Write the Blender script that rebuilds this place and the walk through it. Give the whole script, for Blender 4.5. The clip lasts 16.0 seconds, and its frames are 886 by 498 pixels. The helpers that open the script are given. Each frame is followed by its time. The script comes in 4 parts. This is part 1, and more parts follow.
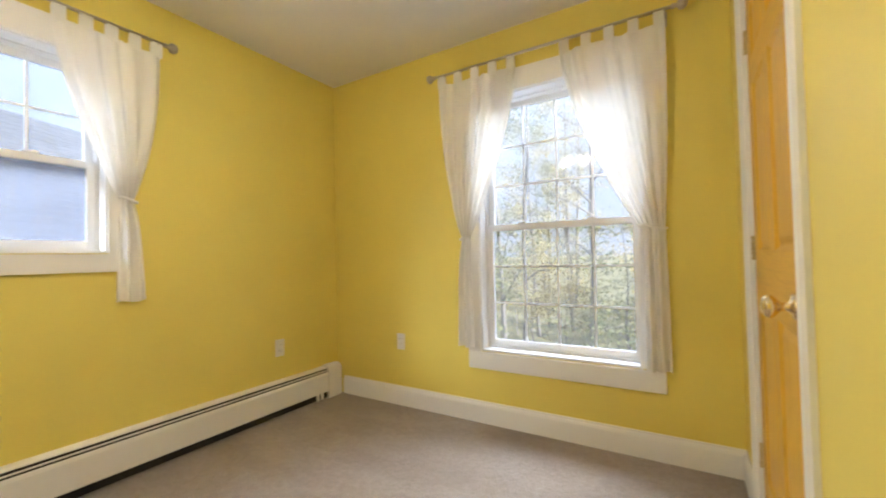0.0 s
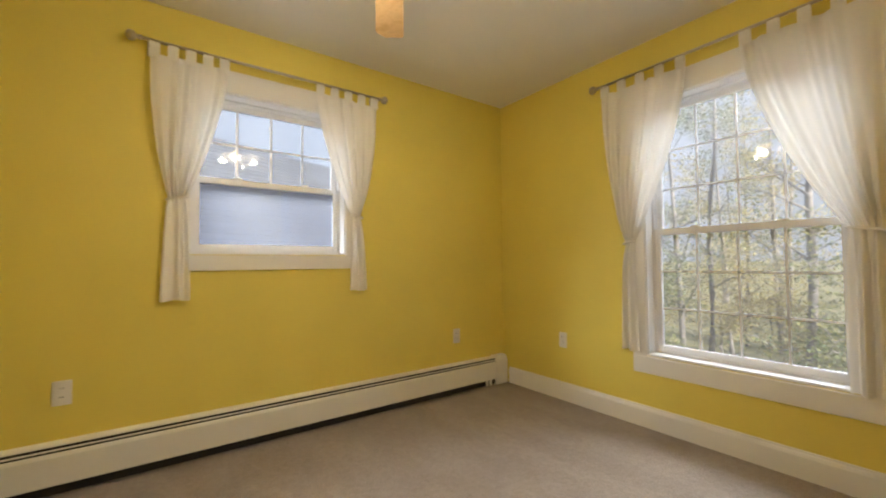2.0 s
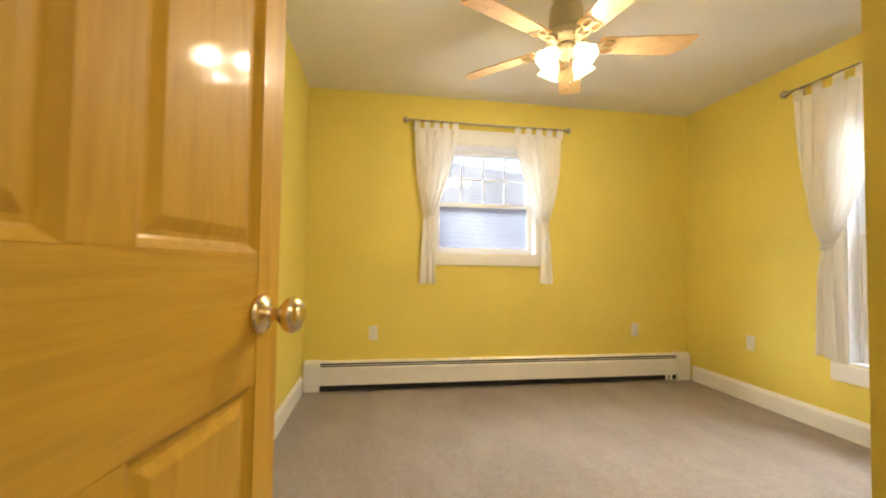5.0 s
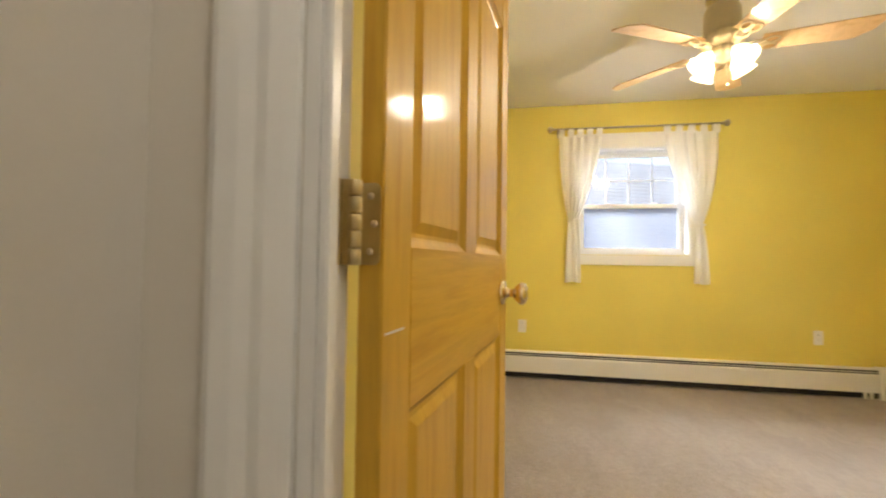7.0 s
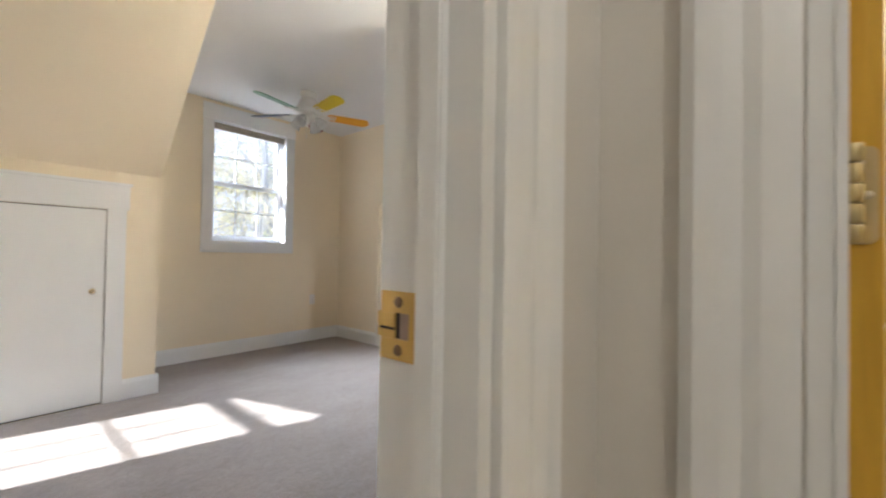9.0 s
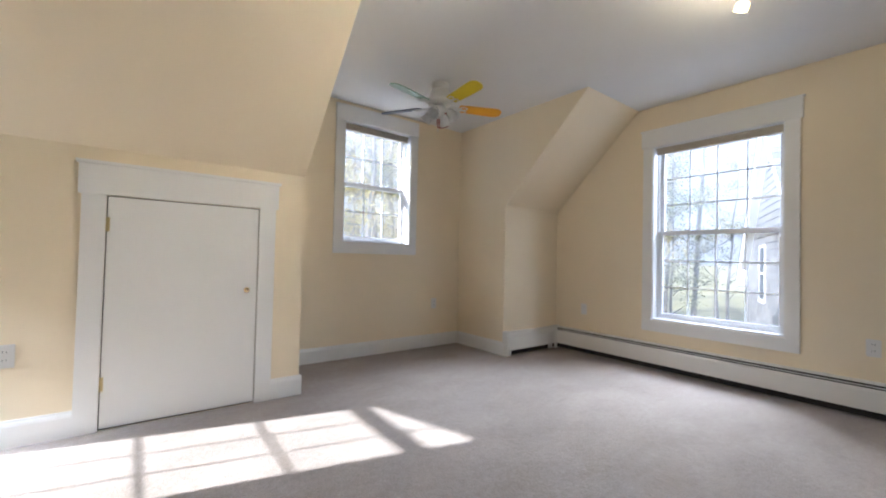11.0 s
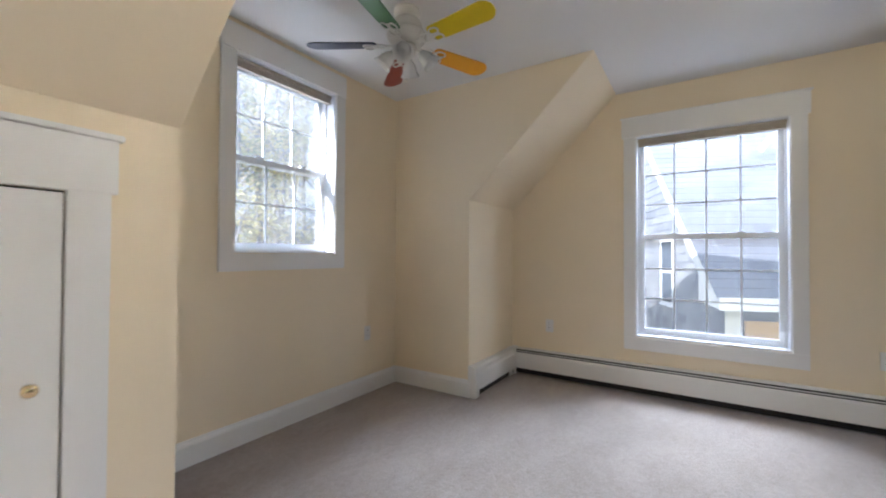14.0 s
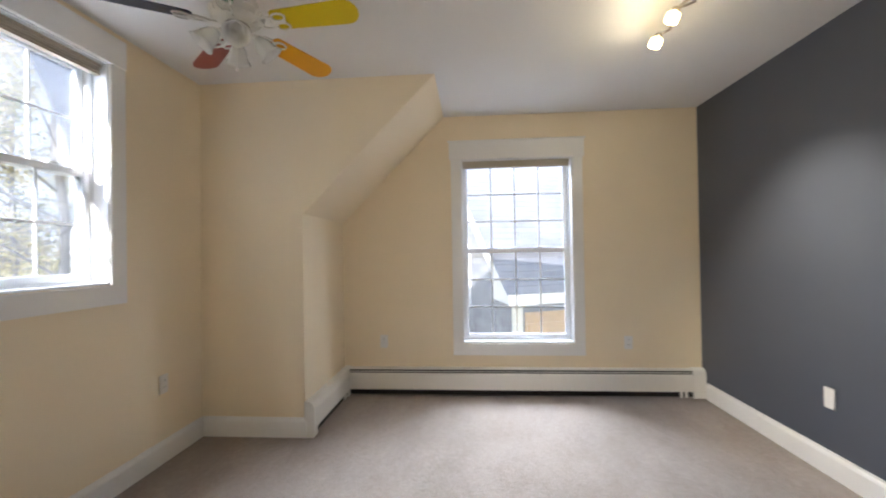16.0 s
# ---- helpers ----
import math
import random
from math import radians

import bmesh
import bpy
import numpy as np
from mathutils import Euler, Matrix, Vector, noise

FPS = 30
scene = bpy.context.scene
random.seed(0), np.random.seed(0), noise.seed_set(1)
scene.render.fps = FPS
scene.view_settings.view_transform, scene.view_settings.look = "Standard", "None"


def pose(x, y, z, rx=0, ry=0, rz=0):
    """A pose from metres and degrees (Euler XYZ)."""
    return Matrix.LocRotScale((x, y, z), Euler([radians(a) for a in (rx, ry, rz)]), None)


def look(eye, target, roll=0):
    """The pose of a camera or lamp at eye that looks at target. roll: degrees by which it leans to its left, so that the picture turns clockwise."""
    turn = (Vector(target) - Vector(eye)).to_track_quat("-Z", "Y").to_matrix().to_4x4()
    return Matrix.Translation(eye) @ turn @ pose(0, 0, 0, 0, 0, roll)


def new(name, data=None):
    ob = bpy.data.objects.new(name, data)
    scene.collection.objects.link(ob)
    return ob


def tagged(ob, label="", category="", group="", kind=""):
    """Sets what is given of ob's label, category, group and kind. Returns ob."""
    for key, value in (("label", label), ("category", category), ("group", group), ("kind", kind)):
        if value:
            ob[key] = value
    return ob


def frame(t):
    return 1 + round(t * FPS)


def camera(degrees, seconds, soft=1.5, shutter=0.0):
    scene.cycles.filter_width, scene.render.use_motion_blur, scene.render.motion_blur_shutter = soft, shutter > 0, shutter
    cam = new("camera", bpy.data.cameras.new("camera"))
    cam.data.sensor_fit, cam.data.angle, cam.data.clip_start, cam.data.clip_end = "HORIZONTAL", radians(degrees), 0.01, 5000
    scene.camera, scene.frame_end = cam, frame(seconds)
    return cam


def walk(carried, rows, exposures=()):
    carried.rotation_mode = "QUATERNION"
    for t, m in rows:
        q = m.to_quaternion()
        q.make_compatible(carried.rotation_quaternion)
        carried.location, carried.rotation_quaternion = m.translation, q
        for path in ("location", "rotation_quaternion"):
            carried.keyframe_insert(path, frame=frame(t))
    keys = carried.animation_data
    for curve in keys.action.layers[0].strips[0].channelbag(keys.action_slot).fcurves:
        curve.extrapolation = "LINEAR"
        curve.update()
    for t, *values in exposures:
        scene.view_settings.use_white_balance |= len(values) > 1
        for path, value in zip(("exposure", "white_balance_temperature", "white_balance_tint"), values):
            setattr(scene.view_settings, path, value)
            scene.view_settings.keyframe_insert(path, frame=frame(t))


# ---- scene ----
cam = camera(96.5, 16.0, 2.0, 0.4)
ROWS = [
    (0, (2.392, -2.268, 1.041), (1.35, -0.562, 1.086), -1.3),
    (0.5, (2.38, -2.294, 1.034), (1.137, -0.728, 1.087), -1.1),
    (1, (2.382, -2.357, 1.042), (0.982, -0.93, 1.106), -0.8),
    (1.5, (2.458, -2.449, 1.044), (0.947, -1.141, 1.11), -0.7),
    (2, (2.563, -2.509, 1.041), (0.942, -1.339, 1.112), -0.5),
    (2.5, (2.681, -2.549, 1.054), (0.949, -1.552, 1.126), -0.2),
    (3, (2.78, -2.603, 1.051), (0.956, -1.787, 1.121), -0.0),
    (3.5, (2.889, -2.676, 1.045), (1.011, -1.993, 1.123), 0.2),
    (6, (3.53, -2.873, 1.029), (1.531, -2.821, 1.089), 0.6),
    (6.5, (3.609, -2.92, 1.029), (1.612, -3.014, 1.093), 0.4),
    (7, (3.657, -2.97, 1.026), (1.687, -3.308, 1.086), 0.8),
    (7.5, (3.706, -3.021, 1.022), (1.802, -3.632, 1.078), 0.8),
    (8, (3.731, -3.078, 1.018), (1.923, -3.932, 1.063), 1.1),
    (8.5, (3.756, -3.126, 1.01), (2.067, -4.196, 1.048), 1.1),
    (9, (3.768, -3.182, 1.004), (2.229, -4.459, 1.036), 1.0),
    (9.5, (3.767, -3.252, 0.997), (2.407, -4.719, 1.028), 1.2),
    (10, (3.787, -3.342, 0.977), (2.558, -4.919, 1.012), 1.6),
    (10.2, (3.808, -3.408, 0.953), (2.596, -4.997, 0.996), 1.4),
    (12.5, (3.747, -4.415, 1.033), (2.444, -5.932, 1.056), 1.1),
    (13, (3.665, -4.644, 1.045), (2.23, -6.036, 1.072), 0.7),
    (13.5, (3.585, -4.845, 1.063), (2.038, -6.113, 1.097), 0.5),
    (14, (3.54, -5.046, 1.093), (1.858, -6.127, 1.124), 0.3),
    (14.5, (3.483, -5.187, 1.1), (1.678, -6.048, 1.134), -0.1),
    (15, (3.463, -5.293, 1.167), (1.58, -5.965, 1.187), -0.4),
    (15.5, (3.467, -5.348, 1.223), (1.512, -5.768, 1.247), -0.6),
    (16, (3.485, -5.382, 1.238), (1.49, -5.525, 1.258), -0.9),
]
walk(cam, [(t, look(eye, target, roll)) for t, eye, target, roll in ROWS], [
    (0.0, 1.86, 5750, 10), (0.5, 1.69, 5850, 10), (1.0, 1.54, 6000, 10), (2.0, 1.39, 6400, 10), (3.0, 1.55, 6700, 10), (3.5, 1.75, 6700, 10), (6.0, 2.10, 6300, 10), (7.0, 2.10, 6200, 10),
    (8.0, 2.17, 5500, 10), (8.5, 2.31, 5520, 10), (10.0, 2.25, 5500, 11), (12.5, 1.98, 5360, 11), (14.0, 2.07, 5330, 11), (16.0, 2.24, 5720, 11)])

# ---- world and sun ----
SUN_WAY = Vector((-1.0, 0.245, -0.439)).normalized()
world = bpy.data.worlds.new("world")
scene.world = world
world.use_nodes = True
wn = world.node_tree
sky = wn.nodes.new("ShaderNodeTexSky")
sky.sky_type, sky.sun_disc = "NISHITA", False
sky.sun_elevation = math.asin(-SUN_WAY.z)
sky.sun_rotation = math.atan2(-SUN_WAY.x, -SUN_WAY.y)
sky.air_density, sky.dust_density, sky.ozone_density = 1.0, 5.0, 1.0
cloud = wn.nodes.new("ShaderNodeTexNoise")
cloud.inputs["Scale"].default_value, cloud.inputs["Detail"].default_value = 2.5, 6.0
cover = wn.nodes.new("ShaderNodeMapRange")
cover.inputs[1].default_value, cover.inputs[2].default_value = 0.3, 0.7
cover.inputs[3].default_value, cover.inputs[4].default_value = 0.80, 1.0
veil = wn.nodes.new("ShaderNodeMix")
veil.data_type = "RGBA"
veil.inputs[7].default_value = (2.4, 2.5, 2.65, 1.0)
wn.links.new(cloud.outputs["Fac"], cover.inputs[0])
wn.links.new(cover.outputs[0], veil.inputs[0])
wn.links.new(sky.outputs[0], veil.inputs[6])
wn.links.new(veil.outputs[2], wn.nodes["Background"].inputs[0])
wn.nodes["Background"].inputs[1].default_value = 0.10

sun = new("sun", bpy.data.lights.new("sun", "SUN"))
sun.data.energy, sun.data.angle, sun.data.color = 5.0, radians(0.6), (1.0, 0.93, 0.82)
sun.matrix_basis = look((0, 0, 30), Vector((0, 0, 30)) + SUN_WAY)


def window_light(x, y, z, way, w, h, watts):
    """The sky's light that falls in at a window, from outside and above its head."""
    lamp = new("sky_light", bpy.data.lights.new("sky_light", "AREA"))
    lamp.data.shape, lamp.data.size, lamp.data.size_y = "RECTANGLE", w, h
    lamp.data.energy, lamp.data.color = watts, (0.92, 0.96, 1.0)
    lamp.matrix_basis = look((x, y, z), Vector((x, y, z)) + Vector(way))


def bulb(x, y, z, watts, radius, colour):
    lamp = new("bulb_light", bpy.data.lights.new("bulb_light", "POINT"))
    lamp.data.energy, lamp.data.shadow_soft_size, lamp.data.color = watts, radius, colour
    lamp.location = (x, y, z)


window_light(1.74, 1.5, 2.95, (0, -1, -0.85), 2.0, 1.4, 74)
window_light(-1.3, -1.92, 2.95, (1, 0, -0.7), 1.6, 1.2, 30)
window_light(-1.5, -4.97, 2.95, (1, 0, -0.85), 2.0, 1.4, 120)
window_light(1.94, -8.7, 3.1, (0, 1, -0.85), 2.0, 1.4, 95)
window_light(6.9, -6.53, 2.9, (-1, 0.1, -0.85), 2.0, 1.4, 400)


# ---- materials ----
def material(name):
    m = bpy.data.materials.new(name)
    m.use_nodes = True
    return m, m.node_tree, m.node_tree.nodes["Principled BSDF"]


def noise_node(nt, scale, detail=4.0, stretch=None):
    tc = nt.nodes.new("ShaderNodeNewGeometry")
    n = nt.nodes.new("ShaderNodeTexNoise")
    n.inputs["Scale"].default_value, n.inputs["Detail"].default_value = scale, detail
    if stretch:
        mp = nt.nodes.new("ShaderNodeMapping")
        mp.inputs["Scale"].default_value = stretch
        nt.links.new(tc.outputs["Position"], mp.inputs[0])
        nt.links.new(mp.outputs[0], n.inputs["Vector"])
    else:
        nt.links.new(tc.outputs["Position"], n.inputs["Vector"])
    return n


def ramp(nt, fac, stops):
    r = nt.nodes.new("ShaderNodeValToRGB")
    e = r.color_ramp.elements
    while len(e) < len(stops):
        e.new(0.5)
    for el, (p, c) in zip(e, stops):
        el.position, el.color = p, (*c, 1)
    nt.links.new(fac, r.inputs[0])
    return r.outputs[0]


def blend(nt, a, b, fac, mode="MULTIPLY"):
    m = nt.nodes.new("ShaderNodeMix")
    m.data_type, m.blend_type = "RGBA", mode
    m.inputs[0].default_value = fac
    nt.links.new(a, m.inputs[6])
    nt.links.new(b, m.inputs[7])
    return m.outputs[2]


def bumped(nt, bsdf, height, strength, distance=0.002):
    b = nt.nodes.new("ShaderNodeBump")
    b.inputs["Strength"].default_value, b.inputs["Distance"].default_value = strength, distance
    nt.links.new(height, b.inputs["Height"])
    nt.links.new(b.outputs[0], bsdf.inputs["Normal"])


def shade(c, k):
    return tuple(min(1.0, v * k) for v in c)


def painted(name, colour, rough=0.55, vary=0.06, relief=0.15, grain=220.0, metal=0.0, spec=0.5):
    m, nt, b = material(name)
    big = noise_node(nt, 1.3, 3.0)
    fine = noise_node(nt, grain, 3.0)
    c1 = ramp(nt, big.outputs["Fac"], [(0.3, shade(colour, 1 - vary)), (0.7, shade(colour, 1 + vary))])
    c2 = ramp(nt, fine.outputs["Fac"], [(0.3, (1 - vary * 0.5,) * 3), (0.7, (1.0,) * 3)])
    nt.links.new(blend(nt, c1, c2, 1.0), b.inputs["Base Color"])
    b.inputs["Roughness"].default_value, b.inputs["Metallic"].default_value = rough, metal
    b.inputs["Specular IOR Level"].default_value = spec
    bumped(nt, b, fine.outputs["Fac"], relief)
    return m


def carpet_material():
    m, nt, b = material("carpet")
    pile = noise_node(nt, 150.0, 5.0)
    tuft = noise_node(nt, 45.0, 3.0)
    wear = noise_node(nt, 1.6, 5.0)
    c = ramp(nt, pile.outputs["Fac"], [(0.25, (0.225, 0.188, 0.163)), (0.75, (0.45, 0.380, 0.333))])
    c = blend(nt, c, ramp(nt, wear.outputs["Fac"], [(0.3, (0.90, 0.89, 0.87)), (0.65, (1.0, 1.0, 1.0))]), 1.0)
    for turn, size in ((32, 2.0), (-48, 2.6)):      # strokes of the vacuum cleaner
        stroke = noise_node(nt, size, 3.0, (1.0, 2.0, 1.0))
        stroke.inputs["Distortion"].default_value = 0.25
        stroke.inputs["Vector"].links[0].from_node.inputs["Rotation"].default_value = (0, 0, radians(turn))
        c = blend(nt, c, ramp(nt, stroke.outputs["Fac"], [(0.42, (0.93, 0.925, 0.92)), (0.56, (1.0, 1.0, 1.0))]), 1.0)
    speck = noise_node(nt, 28.0, 4.0)
    c = blend(nt, c, ramp(nt, speck.outputs["Fac"], [(0.35, (0.88, 0.875, 0.87)), (0.62, (1.0, 1.0, 1.0))]), 1.0)
    nt.links.new(c, b.inputs["Base Color"])
    b.inputs["Roughness"].default_value = 0.95
    b.inputs["Specular IOR Level"].default_value = 0.15
    b.inputs["Sheen Weight"].default_value = 0.25
    add = nt.nodes.new("ShaderNodeMath")
    nt.links.new(pile.outputs["Fac"], add.inputs[0])
    nt.links.new(tuft.outputs["Fac"], add.inputs[1])
    bumped(nt, b, add.outputs[0], 0.7, 0.006)
    return m


def wood_material(name, light, dark, rough, stretch, scale=9.0, coat=0.0):
    m, nt, b = material(name)
    grain = noise_node(nt, scale, 6.0, stretch)
    grain.inputs["Distortion"].default_value = 0.6
    fine = noise_node(nt, scale * 7, 3.0, stretch)
    c = ramp(nt, grain.outputs["Fac"], [(0.3, dark), (0.5, light), (0.72, shade(light, 0.86))])
    c = blend(nt, c, ramp(nt, fine.outputs["Fac"], [(0.3, (0.93, 0.92, 0.9)), (0.6, (1, 1, 1))]), 1.0)
    nt.links.new(c, b.inputs["Base Color"])
    b.inputs["Roughness"].default_value = rough
    b.inputs["Coat Weight"].default_value, b.inputs["Coat Roughness"].default_value = coat, 0.09
    b.inputs["Specular IOR Level"].default_value = 0.25
    bumped(nt, b, fine.outputs["Fac"], 0.08)
    return m


def glass_material(name, tint, haze=0.0):
    m, nt, b = material(name)
    nt.nodes.remove(b)
    out = nt.nodes["Material Output"]
    clear = nt.nodes.new("ShaderNodeBsdfTransparent")
    clear.inputs[0].default_value = (*tint, 1)
    gloss = nt.nodes.new("ShaderNodeBsdfGlossy")
    gloss.inputs["Roughness"].default_value = 0.03
    fr = nt.nodes.new("ShaderNodeFresnel")
    fr.inputs[0].default_value = 1.45
    mix = nt.nodes.new("ShaderNodeMixShader")
    nt.links.new(fr.outputs[0], mix.inputs[0])
    nt.links.new(clear.outputs[0], mix.inputs[1])
    nt.links.new(gloss.outputs[0], mix.inputs[2])
    last = mix.outputs[0]
    # haze mixes in a made-up translucent veil that pales the view outside
    if haze:
        veil_bsdf = nt.nodes.new("ShaderNodeBsdfTranslucent")
        cloud = noise_node(nt, 3.2, 6.0)
        c = ramp(nt, cloud.outputs["Fac"], [(0.25, (0.45, 0.48, 0.57)), (0.75, (0.86, 0.88, 0.94))])
        nt.links.new(c, veil_bsdf.inputs[0])
        hz = nt.nodes.new("ShaderNodeMixShader")
        hz.inputs[0].default_value = haze
        nt.links.new(last, hz.inputs[1])
        nt.links.new(veil_bsdf.outputs[0], hz.inputs[2])
        last = hz.outputs[0]
    nt.links.new(last, out.inputs[0])
    return m


def cloth_material():
    m, nt, b = material("white_voile")
    out = nt.nodes["Material Output"]
    weave = noise_node(nt, 600.0, 2.0)
    c = ramp(nt, weave.outputs["Fac"], [(0.3, (0.88, 0.865, 0.835)), (0.7, (0.96, 0.95, 0.93))])
    nt.links.new(c, b.inputs["Base Color"])
    b.inputs["Roughness"].default_value = 0.9
    tr = nt.nodes.new("ShaderNodeBsdfTranslucent")
    nt.links.new(c, tr.inputs[0])
    mix = nt.nodes.new("ShaderNodeMixShader")
    mix.inputs[0].default_value = 0.19
    nt.links.new(b.outputs[0], mix.inputs[1])
    nt.links.new(tr.outputs[0], mix.inputs[2])
    thin = nt.nodes.new("ShaderNodeBsdfTransparent")
    sheer = nt.nodes.new("ShaderNodeMixShader")
    sheer.inputs[0].default_value = 0.10
    nt.links.new(mix.outputs[0], sheer.inputs[1])
    nt.links.new(thin.outputs[0], sheer.inputs[2])
    nt.links.new(sheer.outputs[0], out.inputs[0])
    return m


def lit_glass_material(name, colour, strength):
    m, nt, b = material(name)
    b.inputs["Base Color"].default_value = (0.55, 0.50, 0.42, 1)
    b.inputs["Roughness"].default_value = 0.25
    b.inputs["Emission Color"].default_value = (*colour, 1)
    b.inputs["Emission Strength"].default_value = strength
    return m


def leaf_material(name, stops):
    m, nt, b = material(name)
    geo = nt.nodes.new("ShaderNodeNewGeometry")
    c = ramp(nt, geo.outputs["Random Per Island"], stops)
    nt.links.new(c, b.inputs["Base Color"])
    b.inputs["Roughness"].default_value = 0.6
    out = nt.nodes["Material Output"]
    tr = nt.nodes.new("ShaderNodeBsdfTranslucent")
    nt.links.new(c, tr.inputs[0])
    mix = nt.nodes.new("ShaderNodeMixShader")
    mix.inputs[0].default_value = 0.4
    nt.links.new(b.outputs[0], mix.inputs[1])
    nt.links.new(tr.outputs[0], mix.inputs[2])
    nt.links.new(mix.outputs[0], out.inputs[0])
    return m


def varied_material(name, colour, vary, rough):
    """Paint or stain that differs from piece to piece."""
    m, nt, b = material(name)
    info = nt.nodes.new("ShaderNodeNewGeometry")
    c = ramp(nt, info.outputs["Random Per Island"], [(0.0, shade(colour, 1 - vary)), (0.5, colour), (1.0, shade(colour, 1 + vary))])
    n = noise_node(nt, 30.0, 4.0)
    c = blend(nt, c, ramp(nt, n.outputs["Fac"], [(0.3, (0.85, 0.85, 0.85)), (0.7, (1, 1, 1))]), 1.0)
    nt.links.new(c, b.inputs["Base Color"])
    b.inputs["Roughness"].default_value = rough
    return m


YELLOW = painted("yellow_wall_paint", (0.75, 0.62, 0.12), 0.6, 0.05)
CREAM = painted("cream_wall_paint", (0.84, 0.725, 0.525), 0.6, 0.03)
DARK = painted("charcoal_wall_paint", (0.080, 0.088, 0.110), 0.36, 0.06)
HALL = painted("hall_wall_paint", (0.66, 0.62, 0.55), 0.6, 0.03)
CEIL = painted("ceiling_paint", (0.78, 0.77, 0.75), 0.8, 0.02, 0.3, 90.0)
TRIM = painted("white_trim_paint", (0.80, 0.79, 0.76), 0.35, 0.02, 0.05)
VINYL = painted("white_vinyl", (0.80, 0.81, 0.83), 0.3, 0.01, 0.02)
ENAMEL = painted("white_enamel", (0.77, 0.75, 0.70), 0.35, 0.02, 0.03)
# near-black that paints the shade inside slots, holes and gaps
BLACK = painted("gap_shade_black", (0.012, 0.011, 0.010), 0.7, 0.1)
PLASTIC = painted("white_plastic", (0.78, 0.76, 0.72), 0.3, 0.01, 0.0)
BLIND = painted("beige_blind", (0.50, 0.44, 0.35), 0.7, 0.03)
CARPET = carpet_material()
PINE = wood_material("varnished_pine", (0.70, 0.415, 0.042), (0.60, 0.33, 0.028), 0.5, (6.0, 6.0, 0.45), 5.0, 0.22)
PINE_RAIL = wood_material("varnished_pine_rail", (0.70, 0.415, 0.042), (0.60, 0.33, 0.028), 0.5, (0.45, 0.45, 6.0), 5.0, 0.22)
MAPLE = wood_material("maple_blade", (0.70, 0.48, 0.26), (0.58, 0.37, 0.18), 0.35, (2.0, 2.0, 2.0), 9.0, 0.3)
BRASS = painted("polished_brass", (0.86, 0.70, 0.42), 0.22, 0.05, 0.02, 60.0, 1.0)
OLD_BRASS = painted("aged_brass", (0.60, 0.49, 0.26), 0.36, 0.2, 0.1, 60.0, 1.0)
GILT = painted("gilt_brass", (0.60, 0.40, 0.12), 0.38, 0.12, 0.05, 60.0, 0.8)
RAW_WOOD = painted("bare_wood", (0.36, 0.27, 0.21), 0.8, 0.15, 0.2, 60.0)
DULL_STEEL = painted("tarnished_steel", (0.20, 0.13, 0.07), 0.5, 0.2, 0.1, 60.0, 0.7)
IVORY = painted("ivory_metal", (0.66, 0.60, 0.48), 0.35, 0.08, 0.05, 50.0, 0.25)
NICKEL = painted("brushed_nickel", (0.50, 0.45, 0.38), 0.32, 0.1, 0.05, 80.0, 1.0)
PEWTER = painted("antique_pewter", (0.68, 0.60, 0.46), 0.38, 0.15, 0.05, 50.0, 0.75)
# haze in these two puts a veil of glare over the bright outdoors
GLASS = glass_material("window_glass", (0.97, 0.98, 1.0), 0.03)
VEILED = glass_material("veiled_window_glass", (0.96, 0.97, 1.0), 0.042)
# bluer tint and stronger mottled haze for the small window
HAZY = glass_material("mottled_window_glass", (0.70, 0.74, 0.84), 0.18)
HAZE_UP = glass_material("hazed_window_glass", (0.92, 0.95, 1.0), 0.07)
VOILE = cloth_material()
LIT = lit_glass_material("lit_frosted_glass", (1.0, 0.72, 0.36), 1.9)
SPOT = lit_glass_material("lit_spot_glass", (1.0, 0.72, 0.27), 2.6)
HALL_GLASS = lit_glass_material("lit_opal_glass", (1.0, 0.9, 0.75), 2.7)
ROOFING = varied_material("grey_roof_shingle", (0.085, 0.085, 0.092), 0.2, 0.95)
FROST = painted("frosted_glass", (0.72, 0.72, 0.70), 0.2, 0.02, 0.1, 40.0)


# ---- building helpers ----
def box(bm, a, b, bevel=0.0):
    """A block between two corners, with softened edges where bevel is given."""
    lo, hi = [min(p, q) for p, q in zip(a, b)], [max(p, q) for p, q in zip(a, b)]
    if bevel:
        t = bmesh.new()
        bmesh.ops.create_cube(t, size=1.0)
        for v in t.verts:
            v.co = Vector([l + (c + 0.5) * (h - l) for l, h, c in zip(lo, hi, v.co)])
        bmesh.ops.bevel(t, geom=t.edges[:], offset=bevel, segments=2, affect="EDGES", clamp_overlap=True)
        absorb(bm, t)
        return
    vs = [bm.verts.new((x, y, z)) for x in (lo[0], hi[0]) for y in (lo[1], hi[1]) for z in (lo[2], hi[2])]
    for f in ((0, 1, 3, 2), (4, 6, 7, 5), (0, 4, 5, 1), (2, 3, 7, 6), (0, 2, 6, 4), (1, 5, 7, 3)):
        bm.faces.new([vs[i] for i in f])


def absorb(bm, t, m=None):
    """Adds the small mesh t to bm and frees it."""
    if m is not None:
        t.transform(m)
    link = {v: bm.verts.new(v.co) for v in t.verts}
    for f in t.faces:
        g = bm.faces.new([link[v] for v in f.verts])
        g.smooth = f.smooth
    t.free()


